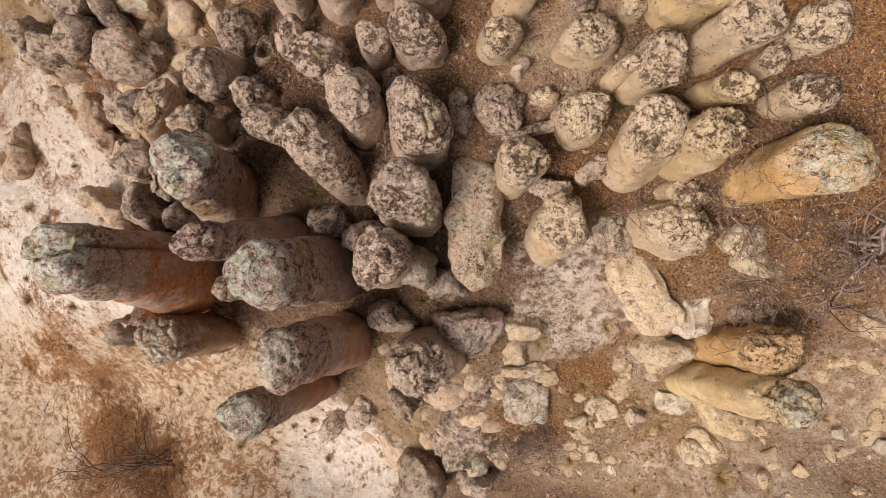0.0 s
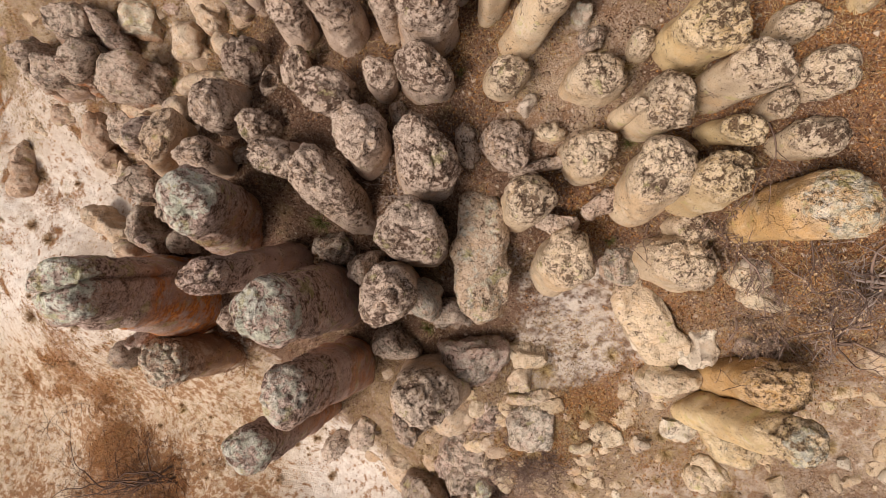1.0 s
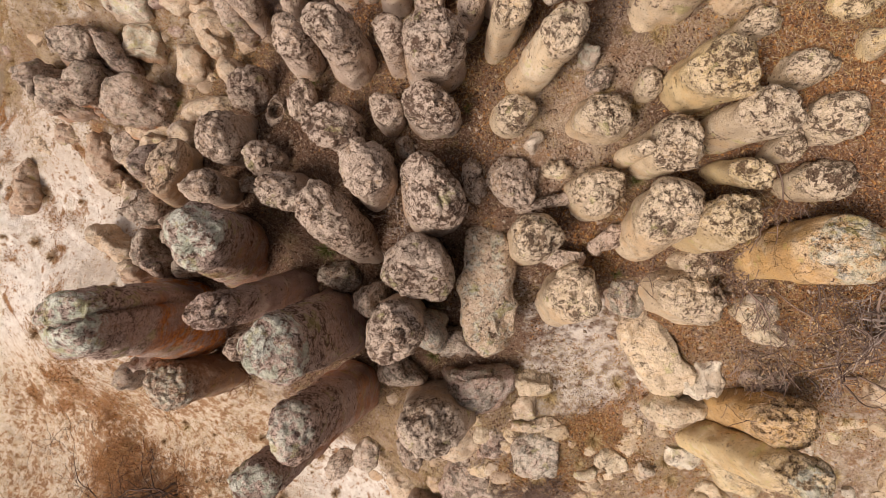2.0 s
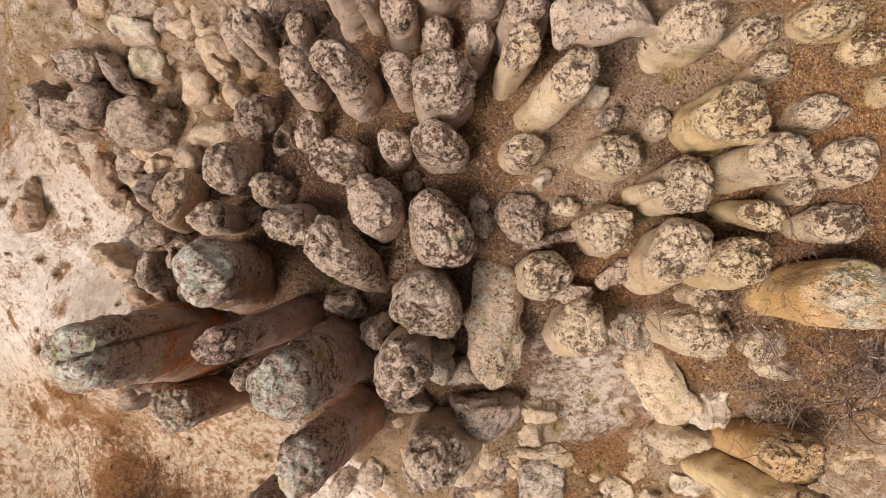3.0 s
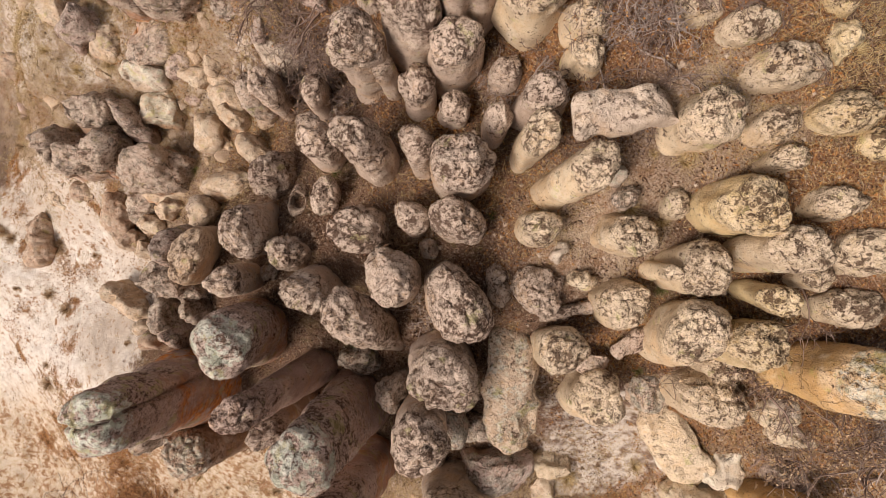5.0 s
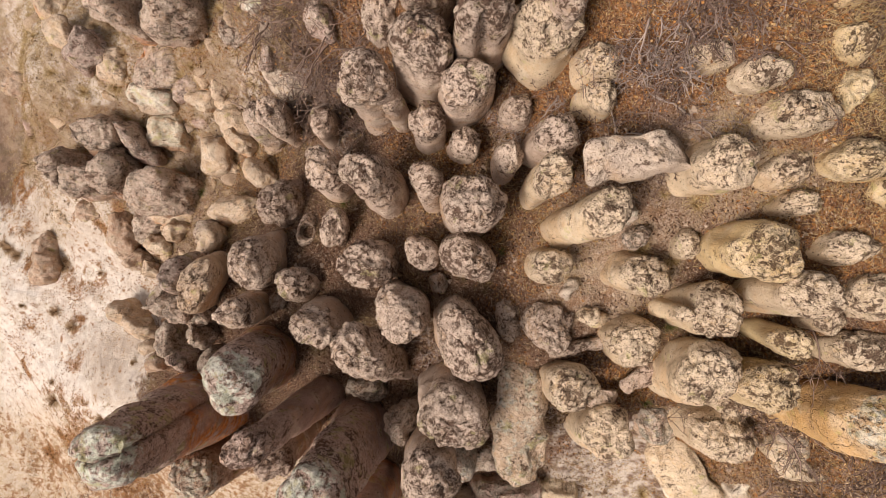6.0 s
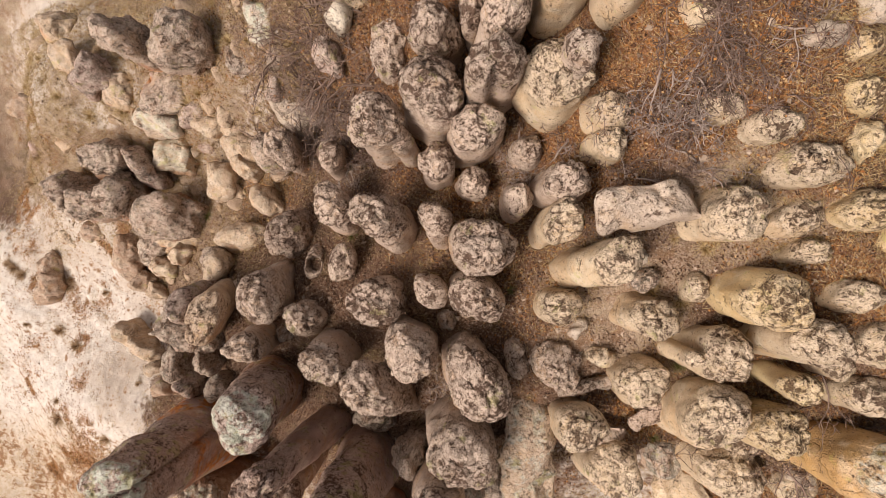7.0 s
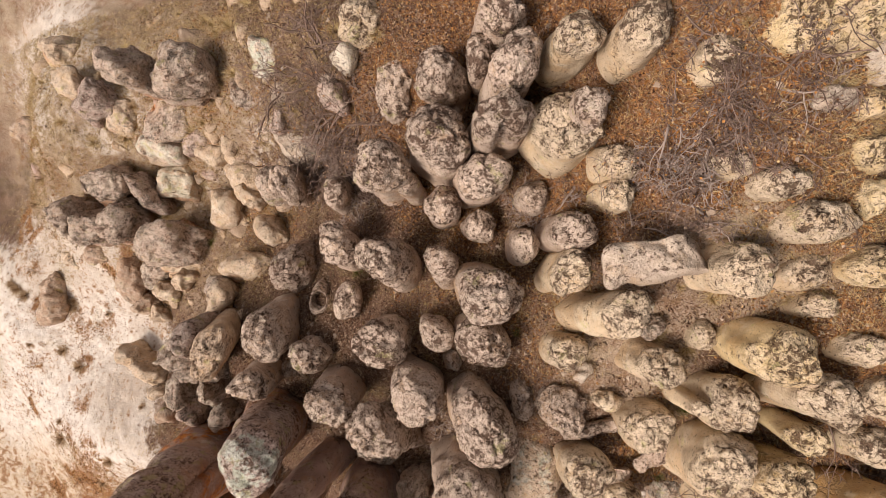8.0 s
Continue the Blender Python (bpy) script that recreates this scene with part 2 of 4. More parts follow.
def soft_noise(p, size, seed=0):
    """Smooth noise from -1 to 1 with features of that size, at the rows of p."""
    q = p / size + 1000.5
    c = np.floor(q).astype(np.int64)
    f = q - c
    f = f * f * (3 - 2 * f)
    total = 0.0
    for dx in (0, 1):
        for dy in (0, 1):
            for dz in (0, 1):
                weight = (f[:, 0] if dx else 1 - f[:, 0]) * (f[:, 1] if dy else 1 - f[:, 1]) * (f[:, 2] if dz else 1 - f[:, 2])
                total = total + weight * lattice(c[:, 0] + dx, c[:, 1] + dy, c[:, 2] + dz, seed)
    return total


def knobs(p, size, seed=0):
    """Rounded lumps: 1 in the middle of a lump, down to 0 in the furrows."""
    q = p / size + 1000.5
    c = np.floor(q).astype(np.int64)
    best = np.full(len(p), 9.0)
    for dx in (-1, 0, 1):
        for dy in (-1, 0, 1):
            for dz in (-1, 0, 1):
                n = c + (dx, dy, dz)
                site = n + 0.5 + 0.42 * np.stack([lattice(n[:, 0], n[:, 1], n[:, 2], seed + s) for s in (1, 2, 3)], 1)
                best = np.minimum(best, ((q - site) ** 2).sum(1))
    return 1 - np.minimum(best, 1.0)


def smooth(v, low, high):
    v = np.clip((v - low) / (high - low), 0, 1)
    return v * v * (3 - 2 * v)


# ---- the hillside ----
GROUND_LEVEL, SLOPE_X, SLOPE_Y, SWELL = -3.57, 0.443, 0.069, 2

MOUNDS, SANDS, LITTERS = [], [], []


def mound(x, y, height):
    MOUNDS.append((x, y, height))


def sandy(x, y, reach, amount=1.0):
    SANDS.append((x, y, reach, amount))


def leafy(x, y, reach, amount=1.0):
    LITTERS.append((x, y, reach, amount))


mound(-16, -6.5, -1.09)
mound(-16, -3.8, -0.30)
mound(-16, -1.3, -0.40)
mound(-16, 1.2, 0.51)
mound(-16, 3.7, 1.11)
mound(-16, 6.2, -0.64)
mound(-16, 8.7, -1.85)
mound(-13, -6.5, -0.75)
mound(-13, -3.8, -0.41)
mound(-13, -1.3, 0.85)
mound(-13, 1.2, -0.48)
mound(-13, 3.7, 0.26)
mound(-13, 6.2, 0.24)
mound(-13, 8.7, 2.06)
mound(-10, -6.5, -0.88)
mound(-10, -3.8, -1.42)
mound(-10, -1.3, 2.25)
mound(-10, 1.2, -1.10)
mound(-10, 3.7, 0.19)
mound(-10, 6.2, 0.57)
mound(-10, 8.7, 1.04)
mound(-7, -6.5, -0.22)
mound(-7, -3.8, -0.19)
mound(-7, -1.3, 0.36)
mound(-7, 1.2, 0.08)
mound(-7, 3.7, 0.67)
mound(-7, 6.2, -0.37)
mound(-7, 8.7, 1.48)
mound(-4.5, -6.5, -1.71)
mound(-4.5, -1.3, -1.47)
mound(-4.5, 1.2, 2.55)
mound(-4.5, 3.7, 1.33)
mound(-4.5, 6.2, -1.09)
mound(-4.5, 8.7, 2.22)
mound(-2, -6.5, -1.70)
mound(-2, -3.8, -0.22)
mound(-2, -1.3, 1.14)
mound(-2, 1.2, -0.82)
mound(-2, 3.7, 2.13)
mound(-2, 6.2, 0.07)
mound(-2, 8.7, 2.94)
mound(0.5, -6.5, -0.74)
mound(0.5, -3.8, 0.72)
mound(0.5, -1.3, 0.11)
mound(0.5, 1.2, 2.28)
mound(0.5, 3.7, 0.90)
mound(0.5, 6.2, 0.33)
mound(0.5, 8.7, 0.81)
mound(3, -6.5, -2.64)
mound(3, -3.8, 1.94)
mound(3, -1.3, -1.91)
mound(3, 1.2, 0.93)
mound(3, 3.7, -0.03)
mound(3, 6.2, 2.62)
mound(3, 8.7, 4.27)
mound(5.5, -6.5, 0.54)
mound(5.5, -3.8, -1.78)
mound(5.5, -1.3, 1.71)
mound(5.5, 1.2, 0.12)
mound(5.5, 3.7, 2.56)
mound(5.5, 6.2, -0.44)
mound(5.5, 8.7, -0.59)
mound(8, -6.5, 1.76)
mound(8, -3.8, -1.22)
mound(8, -1.3, 0.08)
mound(8, 1.2, 0.47)
mound(8, 3.7, 1.52)
mound(8, 6.2, 0.37)
mound(8, 8.7, -0.21)


def patches(x, y, spots):
    total = 0 * x
    p = np.stack([x, y, 0 * x], 1)
    x = x + 0.7 * soft_noise(p, 1.1, 41) + 0.35 * soft_noise(p, 0.4, 42)
    y = y + 0.7 * soft_noise(p, 1.1, 43) + 0.35 * soft_noise(p, 0.4, 44)
    for px, py, reach, amount in spots:
        total = np.maximum(total, amount * np.exp(-(((x - px) ** 2 + (y - py) ** 2) / reach**2) ** 1.5))
    return total


def ground_height(x, y, rough=True):
    x, y = np.asarray(x, float), np.asarray(y, float)
    z = GROUND_LEVEL + 30 * np.tanh((SLOPE_X * x + SLOPE_Y * y) / 30)
    for mx, my, h in MOUNDS:
        z = z + h * np.exp(-((x - mx) ** 2 + (y - my) ** 2) / (2 * SWELL**2))
    if rough:
        p = np.stack([x.ravel(), y.ravel(), 0 * x.ravel()], 1)
        w = 0.13 * soft_noise(p, 1.3, 5) + 0.07 * soft_noise(p, 0.5, 6) + 0.045 * soft_noise(p, 0.22, 7)
        ledge = smooth(p[:, 1], 5.0, 7.0) * smooth(-p[:, 0], 4.0, 6.0) + 0.6 * smooth(p[:, 0], 0.0, 2.0) * smooth(-p[:, 1], 2.2, 3.4)
        w = w + ledge * (0.26 * np.abs(soft_noise(p, 0.9, 8)) + 0.12 * knobs(p + 0.15 * soft_noise(p, 0.3, 10)[:, None], 0.42, 9) - 0.12)
        z = z + w.reshape(x.shape)
    return z


def ground_at(x, y):
    return float(ground_height(np.array([x]), np.array([y]))[0])


sandy(-13.0, 2.5, 3.6, 1.1)
sandy(-12.0, -1.0, 3.4, 0.9)
sandy(-9.0, -5.0, 3.6, 0.8)
sandy(-4.2, -6.8, 3.0)
sandy(-7.6, -4.0, 2.8, 1.0)
sandy(-8.9, -2.8, 2.0, 0.95)
sandy(-5.6, -5.2, 2.4, 1.0)
sandy(-10.2, 7.6, 0.9, 0.7)
sandy(-13.5, 10.0, 3.6, 0.8)
sandy(-8.6, 8.3, 2.6, 0.5)
sandy(-5.4, 8.6, 2.0, 0.42)
sandy(-6.4, 6.4, 1.6, 0.42)
sandy(-5.2, 6.9, 1.4, 0.5)
sandy(-11.3, 3.6, 1.5)
sandy(-7.2, 6.2, 1.5, 0.45)
sandy(-9.0, 9.5, 1.6, 0.5)
sandy(-7.5, 8.0, 1.4, 0.5)
sandy(2.3, -1.1, 1.9, 0.58)
sandy(3.3, -1.9, 1.5, 0.5)
sandy(7.4, -2.4, 2.6, 0.42)
sandy(5.6, -4.6, 2.2, 0.5)
GRAVELS, GRASSES = [], []


def stony(x, y, reach, amount=1.0):
    GRAVELS.append((x, y, reach, amount))


def grassy(x, y, reach, amount=1.0):
    GRASSES.append((x, y, reach, amount))


stony(6.0, -4.0, 3.2)
stony(2.5, -4.4, 2.2, 0.8)
stony(3.2, 4.5, 1.2, 0.8)
stony(1.7, 3.2, 1.3, 0.9)
stony(-8.0, 8.6, 3.4, 0.9)
stony(-7.5, 5.2, 2.4, 0.8)
stony(-12.0, 9.0, 4.5, 0.9)
stony(-14.0, 11.5, 6.0, 0.95)
stony(-0.8, -4.6, 2.6, 0.9)
stony(1.8, -3.2, 1.6, 0.7)
stony(7.5, -2.2, 2.4, 0.8)
grassy(-9.0, 6.6, 3.0, 0.9)
grassy(-4.8, 7.8, 2.4, 0.7)
grassy(-11.5, 8.0, 3.5, 0.8)
grassy(-6.2, 7.6, 2.4, 0.8)
grassy(-5.8, 5.0, 1.8, 0.6)
grassy(4.8, 5.0, 2.0, 0.8)
grassy(3.8, 6.9, 1.6, 0.7)
grassy(-5.5, 9.0, 3.0, 0.7)
grassy(-8.5, 9.5, 3.0, 0.8)
grassy(-12.0, 9.5, 3.0, 0.7)
grassy(-10.0, -2.5, 2.0, 0.25)
grassy(-7.5, -5.0, 2.0, 0.25)
grassy(-14.0, 10.5, 3.5, 0.7)
grassy(4.5, -3.5, 3.0, 0.45)
grassy(-0.8, -4.6, 1.6, 0.9)
grassy(-1.7, -3.0, 1.3, 1.0)
grassy(-5.2, -4.0, 1.5, 0.5)
grassy(1.3, -2.6, 1.0, 0.8)
grassy(1.4, -3.6, 1.2, 0.6)
grassy(3.6, 2.2, 1.5, 0.4)
grassy(0.5, 4.4, 2.0, 0.4)
# small clumps of withered herbs on the sand
clump_luck = random.Random(21)
for _ in range(46):
    leafy(clump_luck.uniform(-15.5, -9.0), clump_luck.uniform(-5.5, 8.0), clump_luck.uniform(0.12, 0.42), clump_luck.uniform(0.45, 0.9))
leafy(2.6, 6.8, 1.8)
leafy(-6.4, 8.4, 1.8, 0.45)
leafy(-8.8, 7.0, 1.3, 0.4)
leafy(-5.2, 5.6, 1.2, 0.4)
grassy(2.4, 6.6, 1.8, 0.5)
leafy(1.2, 5.9, 1.2, 0.8)
leafy(5.2, 3.2, 1.8, 0.8)
leafy(5.6, 0.8, 1.6, 0.75)
leafy(4.6, -0.2, 1.3, 0.65)
leafy(6.6, -0.8, 1.7, 0.6)
grassy(6.8, -1.4, 2.0, 0.6)
grassy(2.4, -1.3, 1.4, 0.35)
grassy(5.0, 0.3, 1.8, 0.6)
stony(5.2, -0.6, 1.5, 0.6)
leafy(-1.0, 5.6, 1.0, 0.8)
leafy(-2.0, 7.2, 1.4, 0.7)
leafy(-0.5, 8.6, 1.6, 0.8)
leafy(1.2, 8.2, 1.5, 0.9)
leafy(0.3, 6.9, 1.0, 0.6)
leafy(4.2, 8.4, 1.8, 0.7)
leafy(-11.0, -7.6, 2.4, 0.6)
leafy(-9.6, -7.9, 1.6, 0.7)
leafy(-12.0, -6.8, 1.4, 0.9)
leafy(-13.3, -3.6, 1.1, 0.7)
leafy(-12.2, -4.6, 1.2, 0.7)
leafy(-12.5, -2.5, 1.2, 0.5)
leafy(-9.6, -3.0, 1.2, 0.5)
leafy(3.2, -3.0, 1.0, 0.9)
leafy(1.8, -4.0, 1.0, 0.8)
leafy(5.0, -4.2, 1.2, 0.4)
leafy(2.6, 1.3, 0.9, 0.7)
leafy(0.3, 3.8, 1.4, 0.45)


def mesh_of(name, verts, faces, material, attributes=(), normals=None, smooth_shade=True):
    me = bpy.data.meshes.new(name)
    me.from_pydata(verts.tolist() if isinstance(verts, np.ndarray) else verts, [], faces.tolist() if isinstance(faces, np.ndarray) else faces)
    me.materials.append(material)
    for key, values in attributes:
        me.attributes.new(key, "FLOAT", "POINT").data.foreach_set("value", np.asarray(values, np.float32))
    me.polygons.foreach_set("use_smooth", [smooth_shade] * len(me.polygons))
    if normals is not None:
        me.normals_split_custom_set_from_vertices(normals.tolist())
    return me


def stretch(low, high, step, far):
    """Even steps from low to high, then ever longer ones out to far."""
    mid = np.arange(low, high, step)
    grow = step * np.cumsum(1.16 ** np.arange(1, 60))
    grow = grow[grow < far]
    return np.concatenate([low - grow[::-1], mid, mid[-1] + grow])


def bare(x, y):
    """How far pale sand covers the soil: in patches, and all over the low wash."""
    return np.maximum(patches(x, y, SANDS), 0.75 * smooth(-ground_height(x, y, False), 5.8, 8.0) * smooth(5.9 - y + 0.8 * soft_noise(np.stack([x, y, 0 * x], 1), 1.5, 77), 0.0, 2.2))


def build_ground():
    xs, ys = stretch(-17.0, 9.5, 0.075, 900), stretch(-9.0, 12.0, 0.075, 900)
    gx, gy = np.meshgrid(xs, ys)
    gz = ground_height(gx, gy)
    nx, ny = len(xs), len(ys)
    i = np.arange(nx * ny).reshape(ny, nx)
    faces = np.stack([i[:-1, :-1], i[:-1, 1:], i[1:, 1:], i[1:, :-1]], -1).reshape(-1, 4)
    x, y = gx.ravel(), gy.ravel()
    me = mesh_of("ground", np.stack([x, y, gz.ravel()], 1), faces, SOIL, (("sand", bare(x, y)), ("litter", patches(x, y, LITTERS)), ("gravel", patches(x, y, GRAVELS)), ("warm", smooth(-1.2 - y + 0.7 * soft_noise(np.stack([x, y, 0 * x], 1), 1.6, 88), 0.0, 2.6) * smooth(-x, 4.0, 6.0))))
    tagged(new("ground", me), "steep hillside of pinkish soil, pale sand and leaf litter", "ground", kind="structure")


build_ground()


# ---- rocks ----
def part(name, me, parent, label=""):
    ob = new(name, me)
    ob.parent = parent
    if label:
        tagged(ob, label)
    return ob


def vertex_normals(v, quads):
    a, b, c, d = (v[quads[:, k]] for k in range(4))
    n = np.cross(c - a, d - b)
    total = np.zeros_like(v)
    for k in range(4):
        np.add.at(total, quads[:, k], n)
    return total / (np.linalg.norm(total, axis=1, keepdims=True) + 1e-12)


COUNT = [0]


def spire(x, y, top, a, b, turn, tone="grey", lichen=0.0, taper=None, lean_x=0.0, lean_y=0.0, crust=None, rough=1.0, stain=0.0, hollow=0.0, crack=None, notch=None):
    """An eroded rock spire: a tall shaft of tuff under a knobbly crusted cap. lean: how far its foot stands off from below its top."""
    COUNT[0] += 1
    seed = COUNT[0]
    taper = taper or 1.12
    crust = crust or {"ochre": 0.5, "amber": 0.5, "buff": 0.6}.get(tone, 1.0)
    foot = Vector((x + lean_x, y + lean_y, 0))
    foot.z = min(ground_at(foot.x, foot.y), top - 0.25)
    mean = math.sqrt(a * b)
    top = top + 0.14 * mean
    height = top - foot.z + 0.35
    step = 0.038 if mean > 0.25 else 0.028
    seg = int(min(130, max(36, 2 * math.pi * mean / step)))
    dome = min(1.25 * mean, 0.8 * height) / height
    tip_r = np.linspace(math.pi / 2, 0.0, int(max(12, 1.7 * mean / step)), endpoint=False)
    us = np.concatenate([np.arange(0, 1 - dome, 1.7 * step / height), 1 - dome + dome * np.cos(tip_r)])
    hs = us * height
    rs = taper + (1 - taper) * smooth(us, 0.0, 1 - 0.4 * dome) + 0.07 * np.exp(-hs / 0.4)
    rs = rs * np.sqrt(np.maximum(0.0, 1 - np.maximum(0, (us - 1 + dome) / dome) ** 2.5))
    rise = smooth(us, 0.5, 1.0)
    th = np.linspace(0, 2 * math.pi, seg, endpoint=False)
    h, t = np.meshgrid(hs, th, indexing="ij")
    r, s = np.repeat(rs, seg), np.repeat(rise, seg)
    h, t = h.ravel(), t.ravel()
    rng = np.random.RandomState(seed * 7 + 3)
    lobes = 1 + 0.03 * np.cos(2 * t + rng.uniform(0, 6)) + 0.05 * np.cos(3 * t + rng.uniform(0, 6)) + 0.025 * np.cos(5 * t + rng.uniform(0, 6))
    ca, sa = math.cos(radians(turn)), math.sin(radians(turn))
    ex, ey = a * np.cos(t) * lobes, b * np.sin(t) * lobes
    bend = h / height
    slant = rng.uniform(-0.10, 0.10, 2)
    px = r * (ca * ex - sa * ey) + foot.x + (x - foot.x) * bend
    py = r * (sa * ex + ca * ey) + foot.y + (y - foot.y) * bend
    pz = foot.z - 0.35 + h + s * ((px - x) * slant[0] + (py - y) * slant[1])
    v = np.stack([px, py, pz], 1)
    v = np.concatenate([v, [[x, y, top]]])
    s, h = np.append(s, 1.0), np.append(h, height)
    n0 = len(v) - 1
    i = np.arange(n0).reshape(len(hs), seg)
    j = np.roll(i, -1, axis=1)
    quads = np.stack([i[:-1], j[:-1], j[1:], i[1:]], -1).reshape(-1, 4)
    tip = np.stack([i[-1], j[-1], np.full(seg, n0), np.full(seg, n0)], -1)
    allq = np.concatenate([quads, tip])
    for _ in range(5):
        az, up = rng.uniform(0, 2 * math.pi), radians(rng.uniform(20, 80))
        d = np.array([math.cos(az) * math.cos(up), math.sin(az) * math.cos(up), math.sin(up)])
        q = (v - (x, y, top - 0.95 * mean)) @ d
        limit = q.max() - mean * rng.uniform(0.06, 0.24)
        v = v - np.maximum(q - limit, 0)[:, None] * d * 0.85
    nrm = vertex_normals(v, allq)
    # the crust reaches down from the top by about a spire's width, with a ragged edge
    depth = (height - h) / (mean * 2.5 * crust)
    ragged = soft_noise(v, 0.45, seed) * 0.38 + soft_noise(v, 0.16, seed + 1) * 0.2
    skin = smooth(1.0 - depth + ragged, -0.6, 0.7)
    warp = v + 0.06 * np.stack([soft_noise(v, 0.13, seed + 20 + k) for k in range(3)], 1)
    lump = knobs(warp, 0.20, seed) * 0.5 + knobs(warp, 0.10, seed + 9) * 0.5
    rusty = stain * smooth(1 - h / height + 0.5 * soft_noise(v, 0.8, seed + 30), 0.30, 0.62)
    crown = smooth(1.15 - (height - h) / (1.25 * mean) + ragged * 1.1, 0.0, 0.6)
    push = 0.11 * mean * soft_noise(v, 0.75 * mean + 0.2, seed + 2) + 0.06 * mean * soft_noise(v, 0.32, seed + 3)
    push = push + skin * rough * min(1.0, mean / 0.38) * (0.10 * (lump - 0.70) - 0.06 * np.exp(-((soft_noise(warp, 0.24, seed + 12) / 0.16) ** 2)) + 0.035 * soft_noise(v, 0.11, seed + 4))
    push = push + (1 - skin) * (0.010 * soft_noise(v, 0.10, seed + 5) + 0.014 * soft_noise(v * (1, 1, 0.35), 0.14, seed + 6))
    off = v[:, :2] - (x, y)
    if crack is not None:
        across = off @ (-math.sin(radians(crack)), math.cos(radians(crack))) + 0.05 * soft_noise(v, 0.3, seed + 8)
        push = push - 0.16 * np.exp(-((across / 0.045) ** 2)) * smooth(h / height, 0.3, 0.6)
    if notch is not None:
        away = np.arctan2(off[:, 1], off[:, 0]) - radians(notch)
        away = np.arctan2(np.sin(away), np.cos(away))
        push = push - 0.42 * mean * np.exp(-((away / 0.38) ** 2)) * smooth(np.hypot(off[:, 0], off[:, 1]) / mean, 0.15, 0.8) * smooth(h / height, 0.25, 0.55)
    v = v + nrm * push[:, None]
    if hollow:
        v[:, 2] -= hollow * np.exp(-((off**2).sum(1) / (0.62 * mean) ** 2) ** 3)
    nrm = vertex_normals(v, allq)
    shade = rng.uniform(0.86, 1.08)
    origin = np.array([foot.x, foot.y, foot.z])
    v = v - origin
    base = new("rock_spire")
    base.location = foot
    build = "tall" if height > 3.2 else "stubby" if height < 1.2 else "slender" if mean < 0.24 else "stout" if mean > 0.5 else "eroded"
    trait = "grey-green lichen crown" if lichen > 0.4 else "hollow broken top" if hollow else "split crusted top" if crack is not None else "notched crusted cap" if notch is not None else "rust-stained foot" if stain > 0.3 else "mottled crusted cap"
    tagged(base, f"{build} {WORDS[tone]} rock spire with {trait}", "rock spire", "eroded rock spires")
    faces = [q for q in quads.tolist()] + [q[:3] for q in tip.tolist()]
    is_cap = np.array([skin[f].mean() > 0.5 for f in faces])
    for key, chosen, colour in (("shaft", ~is_cap, TONES[tone]), ("cap", is_cap, TONES[tone])):
        mine = [f for f, c in zip(faces, chosen) if c]
        if len(mine) < 4:
            continue
        used = np.unique(np.concatenate([np.array(f) for f in mine]))
        to = np.zeros(len(v), int)
        to[used] = np.arange(len(used))
        me = mesh_of(key, v[used], [[int(to[k]) for k in f] for f in mine], ROCK, (("crust", skin[used]), ("tip", crown[used]), ("stain", rusty[used])), nrm[used])
        ob = part(key, me, base, "knobbly dark-mottled crust" if key == "cap" else "smooth weathered flank")
        ob.color = (*(min(1.0, c * shade) for c in colour), lichen)
    return base


def ball(n):
    """A sphere of 6 n n quads."""
    verts, faces, at = [], [], {}
    g = np.tan(np.linspace(-math.pi / 4, math.pi / 4, n + 1))
    for axis in range(3):
        for side in (-1, 1):
            ids = np.zeros((n + 1, n + 1), int)
            for i in range(n + 1):
                for j in range(n + 1):
                    p = [0.0, 0.0, 0.0]
                    p[axis], p[(axis + 1) % 3], p[(axis + 2) % 3] = side, g[i], g[j]
                    key = tuple(round(c, 4) for c in p)
                    if key not in at:
                        at[key] = len(verts)
                        verts.append(p)
                    ids[i, j] = at[key]
            for i in range(n):
                for j in range(n):
                    f = [int(ids[i, j]), int(ids[i + 1, j]), int(ids[i + 1, j + 1]), int(ids[i, j + 1])]
                    faces.append(f if side > 0 else f[::-1])
    v = np.array(verts)
    return v / np.linalg.norm(v, axis=1, keepdims=True), np.array(faces)


BALLS = {n: ball(n) for n in (7, 13, 18)}


def rock_shape(half, seed, facets=8, square=0.75, rough=1.0, n=18, lumpy=1.0):
    """A lump of rock of those half sizes, cut by a few random planes."""
    rng = np.random.RandomState(seed)
    v, faces = BALLS[n]
    v = np.sign(v) * np.abs(v) ** square
    for _ in range(facets):
        d = rng.normal(size=3)
        d /= np.linalg.norm(d)
        over = v @ d - rng.uniform(0.55, 0.88)
        v = v - np.maximum(over, 0)[:, None] * d * 0.9
    v = v / np.abs(v).max(0) * half
    nrm = vertex_normals(v, faces)
    mean = float(np.prod(half)) ** (1 / 3)
    w = v + seed * 3.7
    push = 0.16 * lumpy * mean * soft_noise(w, mean * 1.0, seed) + 0.07 * lumpy * mean * soft_noise(w, mean * 0.4, seed + 1)
    skin = smooth(soft_noise(w, 0.3, seed + 2) * 0.6 + v[:, 2] / half[2], -0.5, 0.3)
    if n > 7:
        push = push + rough * (0.06 * (knobs(w, 0.16, seed) - 0.6) * skin + 0.05 * lumpy * soft_noise(w, 0.22, seed + 4) + 0.025 * soft_noise(w, 0.09, seed + 3))
    v = v + nrm * push[:, None]
    return v, faces, skin


